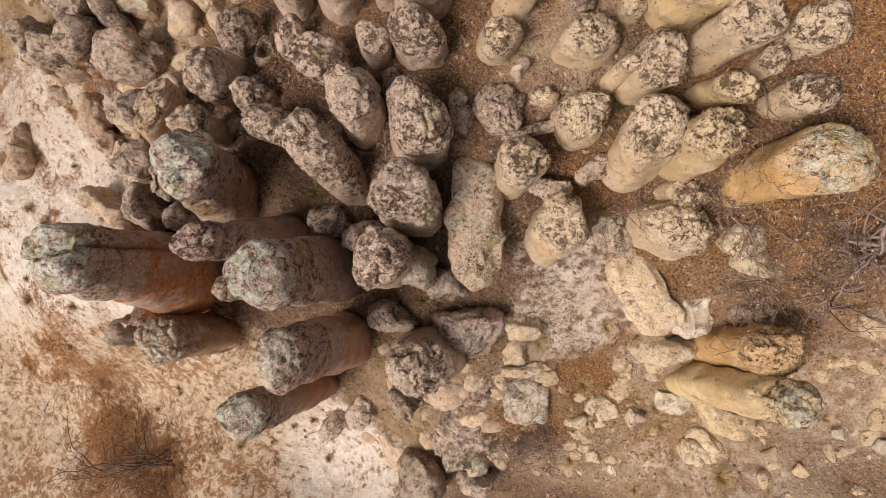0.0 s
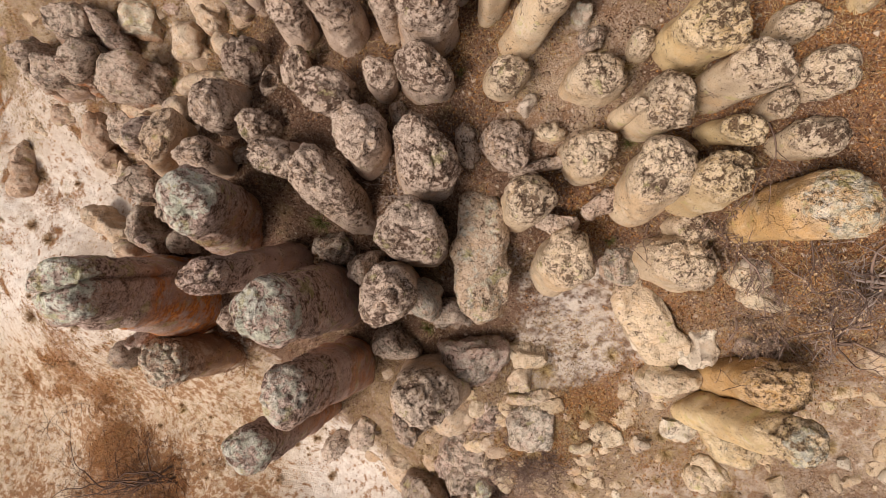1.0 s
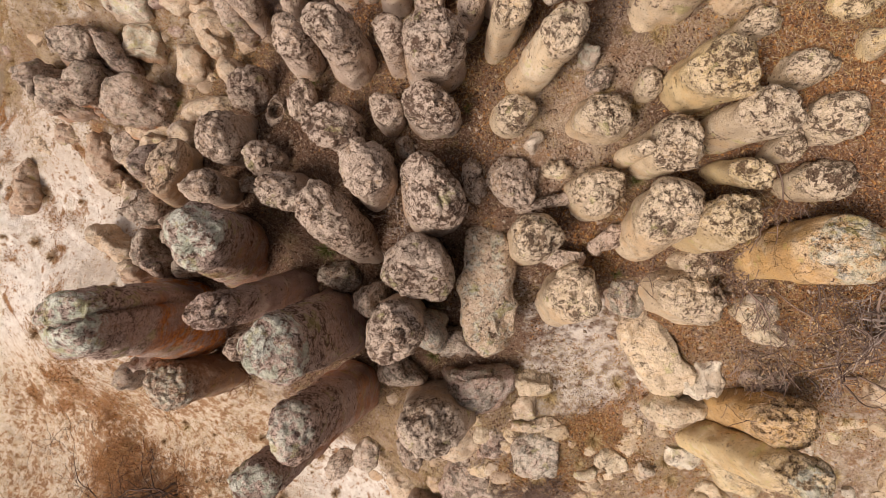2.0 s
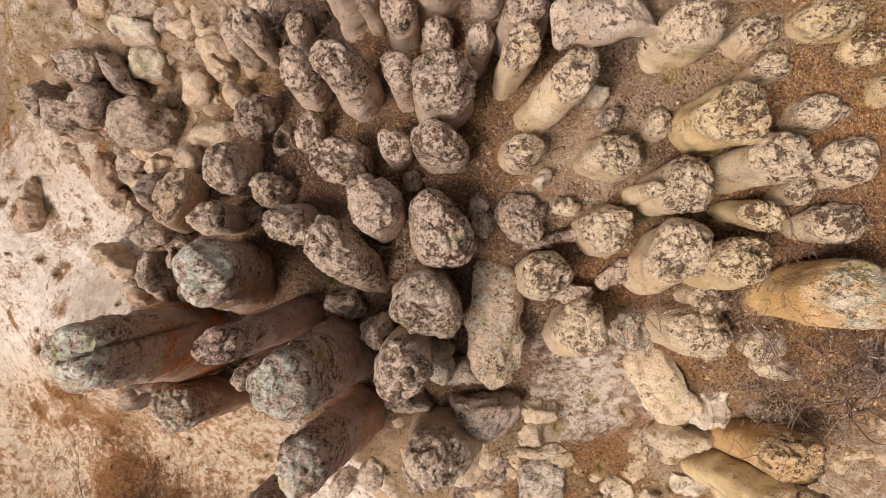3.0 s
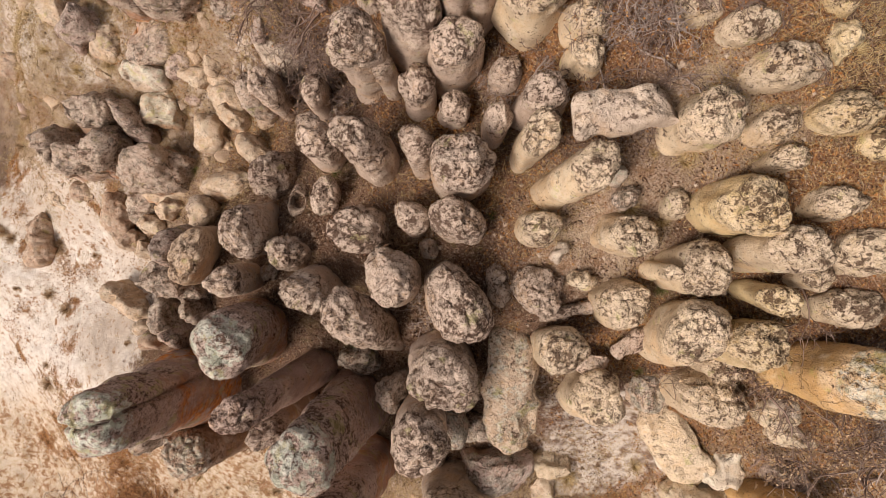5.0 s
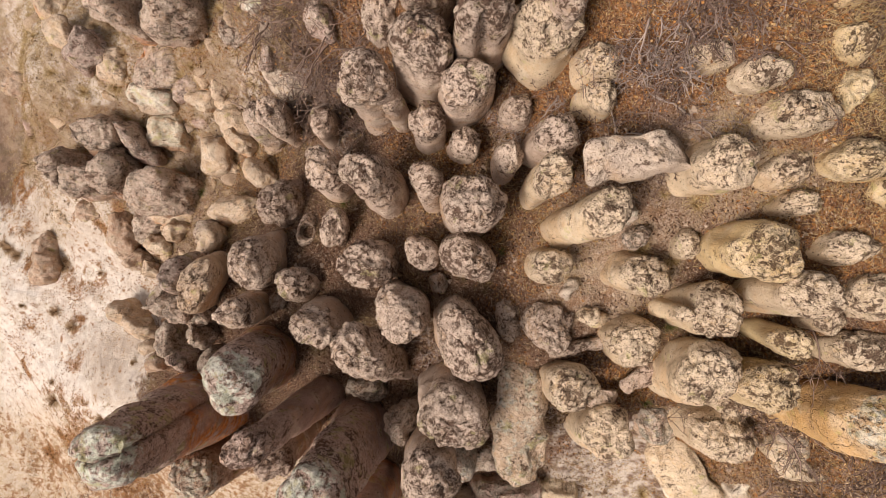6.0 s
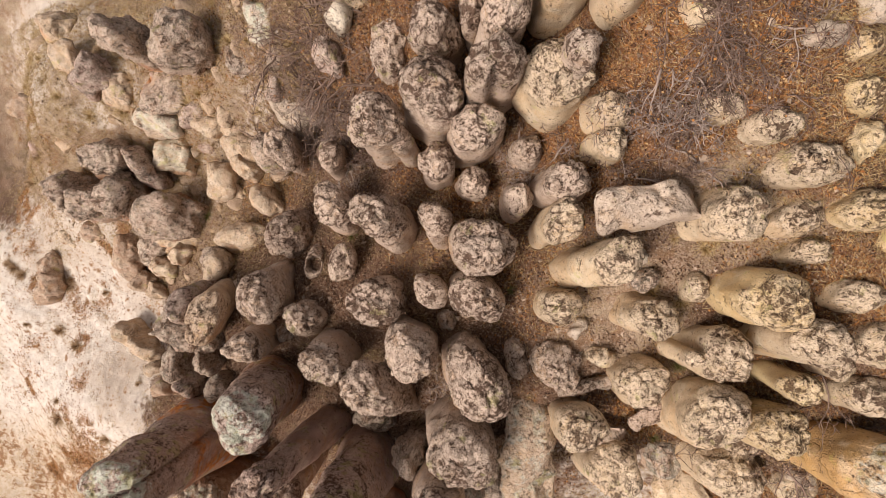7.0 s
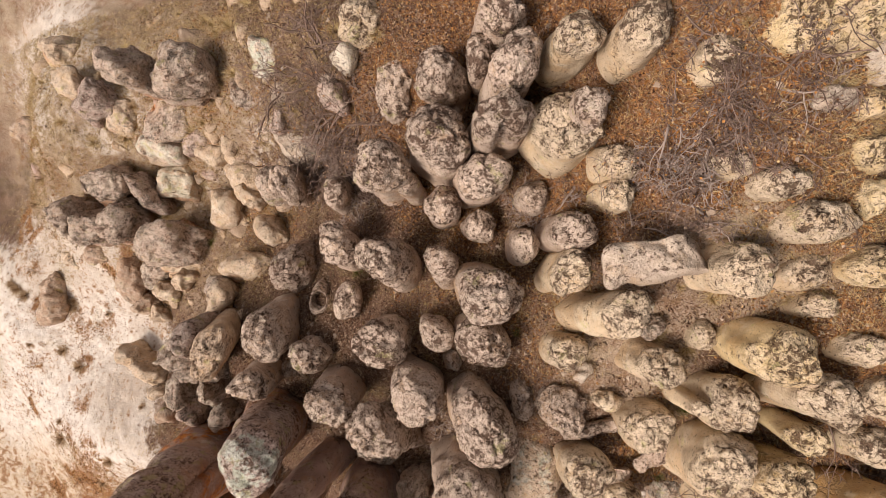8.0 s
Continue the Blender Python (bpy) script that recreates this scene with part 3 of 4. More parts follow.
def boulder(x, y, top, a, b, turn, tone="grey", facets=8, rough=1.0, stain=0.0, lichen=0.15):
    COUNT[0] += 1
    floor_z = ground_at(x, y)
    half = max(0.55 * min(a, b), 0.72 * (top - floor_z) + 0.1)
    v, faces, skin = rock_shape((a, b, half), COUNT[0], max(4, facets - 3), 0.82, rough=rough, n=18 if a * b > 0.09 else 13)
    low = stain * smooth(0.3 - v[:, 2] / half + 0.5 * soft_noise(v, 0.5, COUNT[0]), 0.0, 0.5)
    skin = skin * (0.95 if tone in ("grey", "dark", "plum", "umber") else 0.55)
    ob = new("boulder", mesh_of("boulder", v, faces, ROCK, (("crust", skin), ("stain", low), ("tip", smooth(v[:, 2], -0.5 * half, 0.3 * half)))))
    ob.matrix_world = pose(x, y, top - half, 0, 0, turn)
    ob.color = (*TONES[tone], lichen)
    trait = "lichen-spotted" if lichen > 0.25 else "rust-stained" if stain > 0.3 and tone != "rust" else "knobbly" if rough > 1.3 else "long narrow" if a > 1.7 * b else "weathered"
    return tagged(ob, f"{trait} {WORDS[tone]} boulder half sunk in the slope", "boulder", "boulders")


def slab(x, y, top, a, b, turn, tilt=0.0, roll=0.0, tone="grey", thick=0.0, facets=6, point=0.0, lichen=0.1, square=0.42):
    COUNT[0] += 1
    thick = thick or max(0.12, 0.55 * b)
    v, faces, skin = rock_shape((a, b, thick), COUNT[0], facets, square, lumpy=1.1)
    v[:, 1] *= 1 - point * v[:, 0] / a
    # broken ledges across the length
    along = v * (1, 0.35, 0) + 0.12 * soft_noise(v, 0.3, COUNT[0] + 50)[:, None]
    v[:, 2] += 0.22 * thick * smooth(soft_noise(along, 0.34, COUNT[0] + 51), -0.12, 0.12) * smooth(v[:, 2], 0.0, 0.5 * thick)
    skin = skin * {"white": 0.35, "pale": 0.6, "buff": 0.6}.get(tone, 0.9)
    ob = new("fallen_slab", mesh_of("fallen_slab", v, faces, ROCK, (("crust", skin), ("tip", skin))))
    ob.matrix_world = pose(x, y, top - thick * 0.9, 0, 0, turn) @ pose(0, 0, 0, roll, -tilt, 0)
    ob.color = (*TONES[tone], lichen)
    return tagged(ob, f"fallen {WORDS[tone]} rock slab lying among the spires", "rock slab", "fallen slabs")


boulder(-9.76, 6.34, -4.00, 0.56, 0.49, 0, tone='umber', rough=1.6, stain=.6)
boulder(-11.09, 5.54, -4.50, 0.55, 0.65, 0, tone='umber', rough=1.8, stain=.3)
boulder(-9.54, 5.50, -4.30, 0.68, 0.60, 10, tone='umber', rough=1.6, stain=.8)
boulder(-8.78, 6.24, -4.00, 0.70, 0.36, -38, tone='plum')
boulder(-7.83, 6.44, -4.34, 0.51, 0.51, 0, tone='tan', lichen=.5, stain=.4)
boulder(-8.06, 4.98, -3.90, 0.86, 0.60, 0, tone='umber', rough=1.8, stain=.8)
boulder(-6.50, 5.83, -4.04, 0.44, 0.48, 0, tone='tan', facets=8, stain=.4)
boulder(-6.17, 5.54, -4.34, 0.37, 0.17, -25, tone='tan', facets=8, stain=.4)
boulder(-9.16, 8.08, -4.30, 0.42, 0.45, 0, tone='tan', stain=.4)
boulder(-8.08, 7.25, -4.00, 0.64, 0.39, -15, tone='pale', lichen=.5)
boulder(-7.74, 7.91, -3.70, 0.66, 0.57, 0, tone='umber', stain=.7)
boulder(-7.03, 7.37, -3.76, 0.35, 0.39, -30, tone='plum')
boulder(-6.10, 7.33, -3.49, 0.27, 0.30, 0, tone='tan', stain=.4)
boulder(-5.76, 6.45, -3.54, 0.60, 0.40, -45, tone='tan', stain=.4)
spire(-4.11, 6.05, -0.70, 0.41, 0.29, -50, taper=1.07, lean_x=-0.09, lean_y=0.10)
spire(-3.06, 5.85, -0.20, 0.23, 0.29, 0)
spire(-2.90, 4.95, 0.35, 0.42, 0.31, -50, taper=0.98, lean_x=0.07, lean_y=-0.30)
spire(-2.04, 4.72, 1.55, 0.42, 0.35, -40, taper=1.07, lean_x=0.31, lean_y=-0.32, crust=1.3)
spire(-2.00, 6.10, 2.10, 0.43, 0.40, 0, taper=0.68, lean_x=0.08, lean_y=-0.21)
spire(-1.04, 5.54, 1.60, 0.29, 0.30, 0, taper=0.92, lean_x=0.06, lean_y=-0.10)
spire(-1.12, 4.68, 1.35, 0.30, 0.24, -65, taper=0.94, lean_x=0.20, lean_y=-0.37)
spire(-0.36, 4.15, 2.50, 0.46, 0.39, -45)
spire(-4.15, 4.32, -1.00, 0.42, 0.47, 0, taper=1.01, lean_x=0.19, lean_y=0.14, tone='dark')
spire(-3.44, 3.82, -0.75, 0.31, 0.18, 80, tone='grey', hollow=.45, rough=.5)
spire(-2.78, 3.89, 0.05, 0.37, 0.25, 80, taper=0.86, lean_x=0.04, lean_y=-0.14)
spire(-2.14, 3.20, 1.00, 0.44, 0.38, 0, taper=0.94, lean_x=0.23, lean_y=0.07)
spire(-1.13, 3.41, 1.20, 0.30, 0.23, -50)
spire(-0.39, 3.36, 1.80, 0.45, 0.33, -35)
spire(-4.34, 3.17, 0.15, 0.42, 0.45, 0, taper=1.10, lean_x=0.09, lean_y=0.15)
spire(-3.56, 2.80, 0.00, 0.35, 0.33, 0, taper=0.90, lean_x=0.17, lean_y=0.05)
spire(-1.46, 2.43, 1.60, 0.49, 0.40, -60, taper=1.05, lean_x=0.02, lean_y=-0.01)
boulder(-6.21, 2.92, -1.00, 0.34, 0.47, 0, tone='plum')
spire(-5.45, 2.76, -0.55, 0.58, 0.37, 65, taper=1.21, lean_x=-1.00, lean_y=-0.06, tone='tan', crust=.5)
spire(0.37, 5.64, 1.80, 0.23, 0.23, 0)
spire(0.21, 4.87, 1.90, 0.28, 0.19, 80)
spire(0.81, 5.06, 2.70, 0.33, 0.27, 0)
spire(0.73, 4.54, 2.75, 0.35, 0.26, 70, taper=0.84, lean_x=-0.05, lean_y=-0.12, tone='buff')
spire(1.39, 4.02, 3.20, 0.36, 0.30, 60, taper=0.92, lean_x=-0.29, lean_y=-0.22, tone='buff')
slab(1.76, 4.69, 3.10, 0.76, 0.29, 9, tone='pale')
spire(2.78, 4.58, 3.55, 0.38, 0.34, 0, taper=0.98, lean_x=0.00, lean_y=-0.00, tone='buff')
spire(1.35, 5.57, 2.75, 0.25, 0.21, -20, tone='buff')
spire(3.66, 5.20, 3.60, 0.42, 0.29, -5, tone='buff')
spire(3.71, 4.56, 3.14, 0.34, 0.22, 25, tone='buff')
spire(4.42, 4.63, 3.50, 0.38, 0.25, 8, tone='ochre')
spire(3.91, 4.12, 3.05, 0.30, 0.18, 5, tone='buff')
spire(4.96, 4.25, 3.40, 0.32, 0.20, 5, tone='ochre')
spire(5.11, 3.72, 3.42, 0.15, 0.19, 0, tone='ochre')
spire(3.37, 3.42, 3.40, 0.45, 0.38, -20, taper=0.89, lean_x=-0.01, lean_y=0.11, tone='ochre')
spire(4.52, 3.53, 3.10, 0.34, 0.20, 0, tone='buff')
spire(2.77, 3.57, 2.15, 0.18, 0.22, 0, tone='buff')
spire(0.90, 3.25, 1.80, 0.32, 0.26, 15, tone='buff')
spire(2.16, 3.12, 2.25, 0.39, 0.31, -15, tone='buff')
spire(4.01, 2.93, 3.30, 0.37, 0.31, -10, taper=0.76, lean_x=-0.29, lean_y=-0.10, tone='buff')
spire(4.96, 2.89, 3.10, 0.36, 0.33, 0, taper=0.84, lean_x=-0.17, lean_y=-0.01, tone='buff')
spire(3.01, 2.63, 2.65, 0.38, 0.40, 0, taper=0.79, lean_x=-0.04, lean_y=-0.02, tone='buff', notch=165)
spire(4.47, 2.57, 2.75, 0.23, 0.18, 70, taper=0.70, lean_x=-0.06, lean_y=-0.03, tone='buff')
spire(4.03, 2.19, 2.65, 0.28, 0.21, -20, taper=0.74, lean_x=-0.13, lean_y=0.13, tone='ochre')
spire(5.06, 2.14, 2.75, 0.38, 0.27, 10, taper=0.73, lean_x=-0.19, lean_y=-0.03, tone='buff')
boulder(-7.70, 2.17, -3.40, 0.56, 0.43, 0, tone='dark', rough=1.6)
boulder(-7.62, 1.11, -3.52, 0.45, 0.50, 0, tone='dark', rough=1.6)
boulder(-7.13, 0.72, -3.34, 0.44, 0.33, 50, tone='plum')
spire(-4.54, 2.29, 0.15, 0.42, 0.28, 10, taper=0.94, lean_x=-0.11, lean_y=-0.01)
spire(-4.08, 1.41, 1.50, 0.49, 0.55, 0, taper=1.36, lean_x=-0.58, lean_y=-0.32, tone='plum', lichen=.8, crust=2.6, stain=.4, rough=.6)
spire(-6.59, -0.08, 0.70, 0.64, 0.62, 0, taper=1.70, lean_x=-0.53, lean_y=-0.66, crack=12, tone='plum', lichen=.9, crust=2.2, stain=1.0, rough=.6)
spire(-4.15, 0.11, 1.05, 0.37, 0.29, 35, taper=1.38, lean_x=0.90, lean_y=0.22, tone='plum', crust=1.6, stain=0.0)
spire(-2.84, -0.38, 1.80, 0.48, 0.57, 30, taper=1.29, lean_x=0.42, lean_y=-0.05, tone='plum', lichen=.8, crust=2.6, stain=.12, rough=.6)
spire(-2.66, -1.74, 1.30, 0.43, 0.50, 0, taper=1.32, lean_x=0.50, lean_y=-0.46, tone='plum', lichen=.6, crust=2.2, stain=.5, rough=.6)
spire(-3.42, -2.80, 0.70, 0.40, 0.40, 0, taper=1.09, lean_x=0.03, lean_y=-1.08, tone='plum', lichen=.8, crust=2.2, stain=.6, rough=.6)
spire(-7.09, -2.19, -3.70, 0.62, 0.58, 0, taper=0.96, lean_x=0.72, lean_y=-0.28, tone='rust', lichen=.5, crust=.7)
boulder(-8.47, -2.20, -4.70, 0.41, 0.44, 0, tone='dark')
boulder(-7.97, -1.77, -4.30, 0.51, 0.31, 0, tone='plum')
spire(-3.01, 2.11, 0.80, 0.42, 0.32, -35, taper=0.99, lean_x=0.14, lean_y=0.15)
spire(-2.26, 1.86, 1.20, 0.50, 0.41, -40, taper=1.00, lean_x=0.52, lean_y=-0.58, crust=1.7)
spire(-0.41, 2.04, 1.90, 0.63, 0.44, -65)
spire(-0.60, 0.85, 1.75, 0.57, 0.49, -15)
spire(-1.00, -0.10, 1.85, 0.50, 0.41, 75, taper=1.13, lean_x=-0.02, lean_y=-0.15)
boulder(-2.33, 0.58, -1.30, 0.42, 0.32, 0, tone='dark', rough=1.6)
slab(0.52, 0.43, 0.42, 1.15, 0.52, 96, tilt=10, tone='tan', point=-.05, lichen=.5, square=.8, facets=4)
spire(0.33, 2.31, 0.95, 0.35, 0.21, -82)
spire(0.95, 2.15, 1.40, 0.41, 0.36, -60, taper=1.01, lean_x=-0.07, lean_y=0.18)
slab(1.46, 1.90, 1.10, 0.53, 0.12, 22)
spire(1.20, 1.38, 1.80, 0.41, 0.37, 0, taper=0.85, lean_x=0.02, lean_y=-0.16, tone='buff')
slab(1.77, 0.99, 0.70, 0.42, 0.17, -8)
slab(2.51, 1.31, 0.70, 0.43, 0.15, 32, tone='umber')
spire(2.18, 2.06, 1.80, 0.37, 0.36, 0, tone='buff')
spire(1.98, 0.51, 1.10, 0.42, 0.48, 0, taper=1.01, lean_x=-0.02, lean_y=-0.33, tone='buff')
boulder(3.11, 0.37, -0.05, 0.45, 0.41, -30, lichen=.35)
spire(2.94, 1.77, 2.55, 0.50, 0.42, 60, taper=1.11, lean_x=0.31, lean_y=-0.26, tone='buff')
spire(3.71, 1.63, 2.65, 0.40, 0.37, 0, taper=0.91, lean_x=0.23, lean_y=-0.19, tone='ochre')
spire(5.06, 1.17, 3.20, 0.53, 0.47, 20, taper=0.77, lean_x=-0.21, lean_y=-0.09, tone='amber', lichen=.5, crust=.5, rough=.6)
spire(3.92, 0.37, 1.10, 0.57, 0.42, -25, tone='buff')
spire(4.05, 0.95, 1.00, 0.37, 0.22, -15, tone='buff')
boulder(5.10, 0.07, 0.80, 0.43, 0.30, -20, tone='buff')
slab(3.83, -0.82, -0.70, 1.00, 0.41, -57, tone='buff', thick=.5)
boulder(4.66, -1.35, -0.72, 0.42, 0.37, 0, tone='white')
spire(5.50, -1.64, 1.20, 0.47, 0.40, 0, taper=0.96, lean_x=-0.20, lean_y=-0.26, tone='amber', crust=.8)
spire(5.42, -2.31, 1.80, 0.39, 0.36, -20, taper=1.07, lean_x=-0.38, lean_y=-0.46, tone='ochre', lichen=.6, crust=1.0)
boulder(4.40, -1.96, -0.75, 0.59, 0.33, 5, tone='buff')
boulder(0.46, -1.64, -1.00, 0.71, 0.56, -10, facets=7, tone='plum', lichen=.3, rough=1.6)
spire(-0.49, -2.20, -0.20, 0.65, 0.54, 0, taper=1.22, lean_x=0.28, lean_y=-0.13, tone='pale', crust=.6)
boulder(-1.10, -1.34, -1.70, 0.54, 0.40, 0)
boulder(0.01, -0.72, -0.95, 0.46, 0.34, 0, tone='dark', rough=1.5)
boulder(0.90, -3.08, -2.36, 0.47, 0.35, 70, facets=8, tone='plum')
boulder(1.82, -3.24, -2.00, 0.51, 0.51, 0, facets=6, lichen=.3)
boulder(0.56, -4.13, -3.29, 0.71, 0.57, -20, tone='umber', rough=1.6)
boulder(0.52, -5.18, -3.80, 0.55, 0.52, 0)
boulder(-2.24, -4.44, -5.68, 0.54, 0.35, 60)
boulder(-3.28, -5.38, -7.00, 0.70, 0.33, 45)
boulder(0.84, -5.43, -4.00, 0.28, 0.33, 0, lichen=.8)
boulder(0.84, -5.91, -4.00, 0.39, 0.28, 0)
boulder(-0.56, -6.12, -4.50, 0.69, 0.58, 0, tone='dark')
boulder(4.96, -3.27, -1.89, 0.36, 0.24, 0, tone='buff')
boulder(4.18, -3.55, -2.10, 0.17, 0.20, 0, tone='pale')
boulder(3.42, -3.40, -2.19, 0.37, 0.32, 0, tone='buff', facets=6)
boulder(2.92, -3.76, -2.35, 0.30, 0.15, 0, tone='buff')
boulder(5.86, -3.46, -1.50, 0.76, 0.42, -35, tone='ochre')
boulder(5.42, -4.45, -2.00, 0.40, 0.24, -30, tone='buff')
boulder(1.67, -1.59, -1.60, 0.46, 0.30, 0, tone='buff')
boulder(-11.41, 4.61, -7.08, 0.34, 0.34, 0, tone='rust')
spire(-1.17, 7.32, 2.30, 0.37, 0.38, 0, taper=1.02, lean_x=0.28, lean_y=0.16)
spire(-1.09, 6.42, 2.65, 0.47, 0.42, -50)
spire(-0.12, 7.22, 3.40, 0.42, 0.30, 70)
spire(-0.56, 7.58, 2.45, 0.38, 0.18, 80, taper=0.79, lean_x=0.16, lean_y=-0.03)
spire(-0.28, 6.51, 3.40, 0.42, 0.30, 8, notch=-80)
spire(0.63, 6.48, 3.20, 0.45, 0.45, 0, tone='buff')
spire(0.78, 6.60, 3.60, 0.20, 0.27, 0)
spire(-0.44, 5.88, 2.45, 0.40, 0.32, 10)
spire(-0.44, 5.19, 1.30, 0.24, 0.24, 0)
spire(1.34, 6.00, 2.90, 0.30, 0.23, -20, tone='buff')
spire(2.57, 5.92, 3.50, 0.32, 0.18, 0, tone='buff')
spire(3.16, 5.67, 3.60, 0.35, 0.20, 8, tone='buff')
spire(3.98, 6.58, 3.86, 0.24, 0.20, 0, tone='ochre')
spire(4.24, 6.05, 3.60, 0.27, 0.23, 0, tone='ochre')
spire(0.62, 7.48, 3.65, 0.31, 0.27, 0, tone='buff')
spire(1.32, 7.42, 4.05, 0.37, 0.26, 60, tone='buff')
spire(-0.26, 8.01, 2.90, 0.33, 0.27, 0)
spire(-0.47, 8.12, 2.80, 0.11, 0.10, 90)
spire(3.13, 7.53, 4.68, 0.64, 0.53, 20, tone='ochre', crust=.4)
spire(2.13, 7.06, 4.10, 0.29, 0.24, 40, tone='buff')
boulder(-4.60, 8.65, -1.01, 0.50, 0.36, -70, tone='pale', lichen=.7)
boulder(-2.73, 8.12, 0.70, 0.21, 0.25, 0, tone='white', facets=8)
spire(-2.41, 8.63, 0.86, 0.40, 0.38, 0, tone='buff')
spire(-1.84, 7.59, 0.80, 0.32, 0.49, 0)
boulder(-7.86, 8.76, -1.40, 0.58, 0.44, -20, tone='umber', rough=1.6, stain=.6)
boulder(-6.70, 8.58, -1.40, 0.62, 0.55, 0, tone='umber', rough=1.6, stain=.7)
boulder(-9.92, 8.62, -4.00, 0.70, 0.48, -50, tone='plum')
boulder(-5.31, 8.15, -2.03, 0.33, 0.38, 0, tone='dark')
boulder(-4.47, 7.46, -1.60, 0.23, 0.30, 0, tone='plum')
spire(2.61, 2.59, 2.40, 0.14, 0.13, 10, tone='buff')
boulder(-13.41, 3.53, -8.00, 0.39, 0.46, 0, tone='rust')
boulder(-13.72, 2.66, -8.30, 0.39, 0.36, 0, tone='rust')
boulder(-13.55, 3.00, -8.00, 0.49, 0.46, 0, tone='rust')
boulder(-10.43, 1.48, -6.76, 0.43, 0.43, 0, tone='tan', facets=8)
boulder(3.35, 6.55, 4.18, 0.27, 0.12, 0, tone='pale')
boulder(-7.85, 3.97, -4.93, 0.45, 0.30, 30, tone='tan', stain=.4)
boulder(-6.32, 3.87, -3.05, 0.38, 0.24, -30, tone='grey')
boulder(-5.49, 4.30, -2.96, 0.78, 0.36, 0, tone='tan', stain=.4)
boulder(-6.93, 8.62, -3.11, 0.65, 0.44, -30, tone='tan', stain=.4)
boulder(-10.79, 9.05, -4.65, 0.58, 0.43, -30, tone='tan', stain=.4)
boulder(-3.54, 9.52, -0.18, 0.33, 0.27, 0, tone='buff')
boulder(-5.69, 6.06, -3.34, 0.39, 0.31, -40, tone='tan', stain=.4)
boulder(-13.15, 8.19, -6.71, 0.60, 0.37, 0, tone='rust')
boulder(-12.64, 4.35, -7.94, 0.34, 0.30, 0, tone='tan', stain=.4)
spire(-4.04, -0.72, -0.60, 0.37, 0.28, 20, tone='dark')
slab(3.95, -1.09, -0.98, 0.38, 0.34, -30, tone='white')
boulder(5.15, 0.24, 0.85, 0.34, 0.22, 0, tone='pale')
boulder(5.45, -0.28, 0.66, 0.50, 0.25, 0, tone='buff')
boulder(7.49, -1.13, 0.49, 0.40, 0.46, 0, tone='tan')
slab(4.76, -1.15, -0.54, 0.47, 0.28, -75, tone='white', thick=.35)
boulder(5.61, -1.18, 0.30, 0.33, 0.23, 30, tone='dark')
boulder(1.85, -2.59, -1.90, 0.66, 0.19, 5, tone='tan')
spire(-1.72, 5.96, 1.20, 0.22, 0.19, -40, taper=.9, lean_x=.25, lean_y=-.2)
boulder(-10.35, 5.34, -4.70, 0.65, 0.50, 0, tone='umber', rough=1.6)
boulder(-6.66, 2.11, -2.30, 0.47, 0.36, 30, tone='umber', rough=1.6)
boulder(-6.47, 1.58, -2.32, 0.29, 0.40, 40, tone='dark', rough=1.6)
boulder(-8.06, 0.48, -4.19, 0.38, 0.32, 60, tone='rust')
boulder(-4.01, 2.43, -1.03, 0.22, 0.16, 0, tone='dark')
boulder(1.52, -2.19, -1.90, 0.31, 0.29, 0, tone='tan')
boulder(-0.82, -3.66, -3.20, 0.53, 0.42, -60, tone='umber', rough=1.6)
boulder(-1.10, -5.75, -6.30, 0.62, 0.85, 20, tone='tan')
boulder(0.20, -3.15, -2.60, 0.58, 0.38, 25, tone='tan')
boulder(0.08, -4.93, -4.20, 0.37, 0.51, -60, tone='plum')
boulder(0.90, -5.92, -4.20, 0.48, 0.42, 0, tone='plum')
boulder(4.84, -3.17, -1.86, 0.51, 0.29, -10, tone='white')
boulder(5.74, -4.30, -2.17, 0.57, 0.27, -40, tone='buff')
boulder(5.70, -3.17, -1.63, 0.49, 0.29, -35, tone='buff')
boulder(6.07, -2.18, 0.20, 0.44, 0.24, -15, tone='dark', rough=1.4)
boulder(3.98, 7.03, 4.08, 0.49, 0.28, -20, tone='pale')
boulder(4.32, 5.47, 3.51, 0.23, 0.26, 0, tone='ochre')
boulder(-4.55, 6.18, -1.40, 0.35, 0.39, 0, tone='umber', rough=1.6)
boulder(-3.05, 7.59, 0.10, 0.26, 0.40, 20, tone='plum')
boulder(-6.74, 7.16, -3.74, 0.46, 0.33, -30, tone='tan', stain=.4)
boulder(-11.70, 10.27, -5.54, 0.61, 0.46, 0, tone='tan', stain=.4)
boulder(-7.82, 4.42, -5.19, 0.91, 0.36, 0, tone='tan', stain=.4)
boulder(-4.96, 5.15, -2.74, 0.45, 0.28, -30, tone='tan', stain=.4)
boulder(-6.21, 3.61, -2.84, 0.39, 0.52, -20, tone='tan', stain=.4)
boulder(-3.93, 6.91, -1.72, 0.73, 0.36, -35, tone='pale')
boulder(-10.04, 3.81, -6.35, 0.42, 0.74, 5, tone='rust', rough=1.5, stain=.4)
boulder(-9.31, 3.99, -6.00, 0.38, 0.41, 0, tone='grey')
boulder(-9.75, 3.12, -6.40, 0.39, 0.29, 20, tone='rust', stain=.6)
boulder(-8.78, 3.49, -5.74, 0.37, 0.28, -20, tone='tan', stain=.4)
boulder(-9.27, 2.84, -6.10, 0.32, 0.27, 0, tone='tan')
boulder(-9.06, 4.21, -6.00, 0.41, 0.28, 0, tone='umber')
boulder(-9.79, 1.12, -6.60, 0.59, 0.46, -30, tone='tan', rough=1.4)
boulder(-9.19, 0.62, -6.20, 0.32, 0.25, 30, tone='tan')
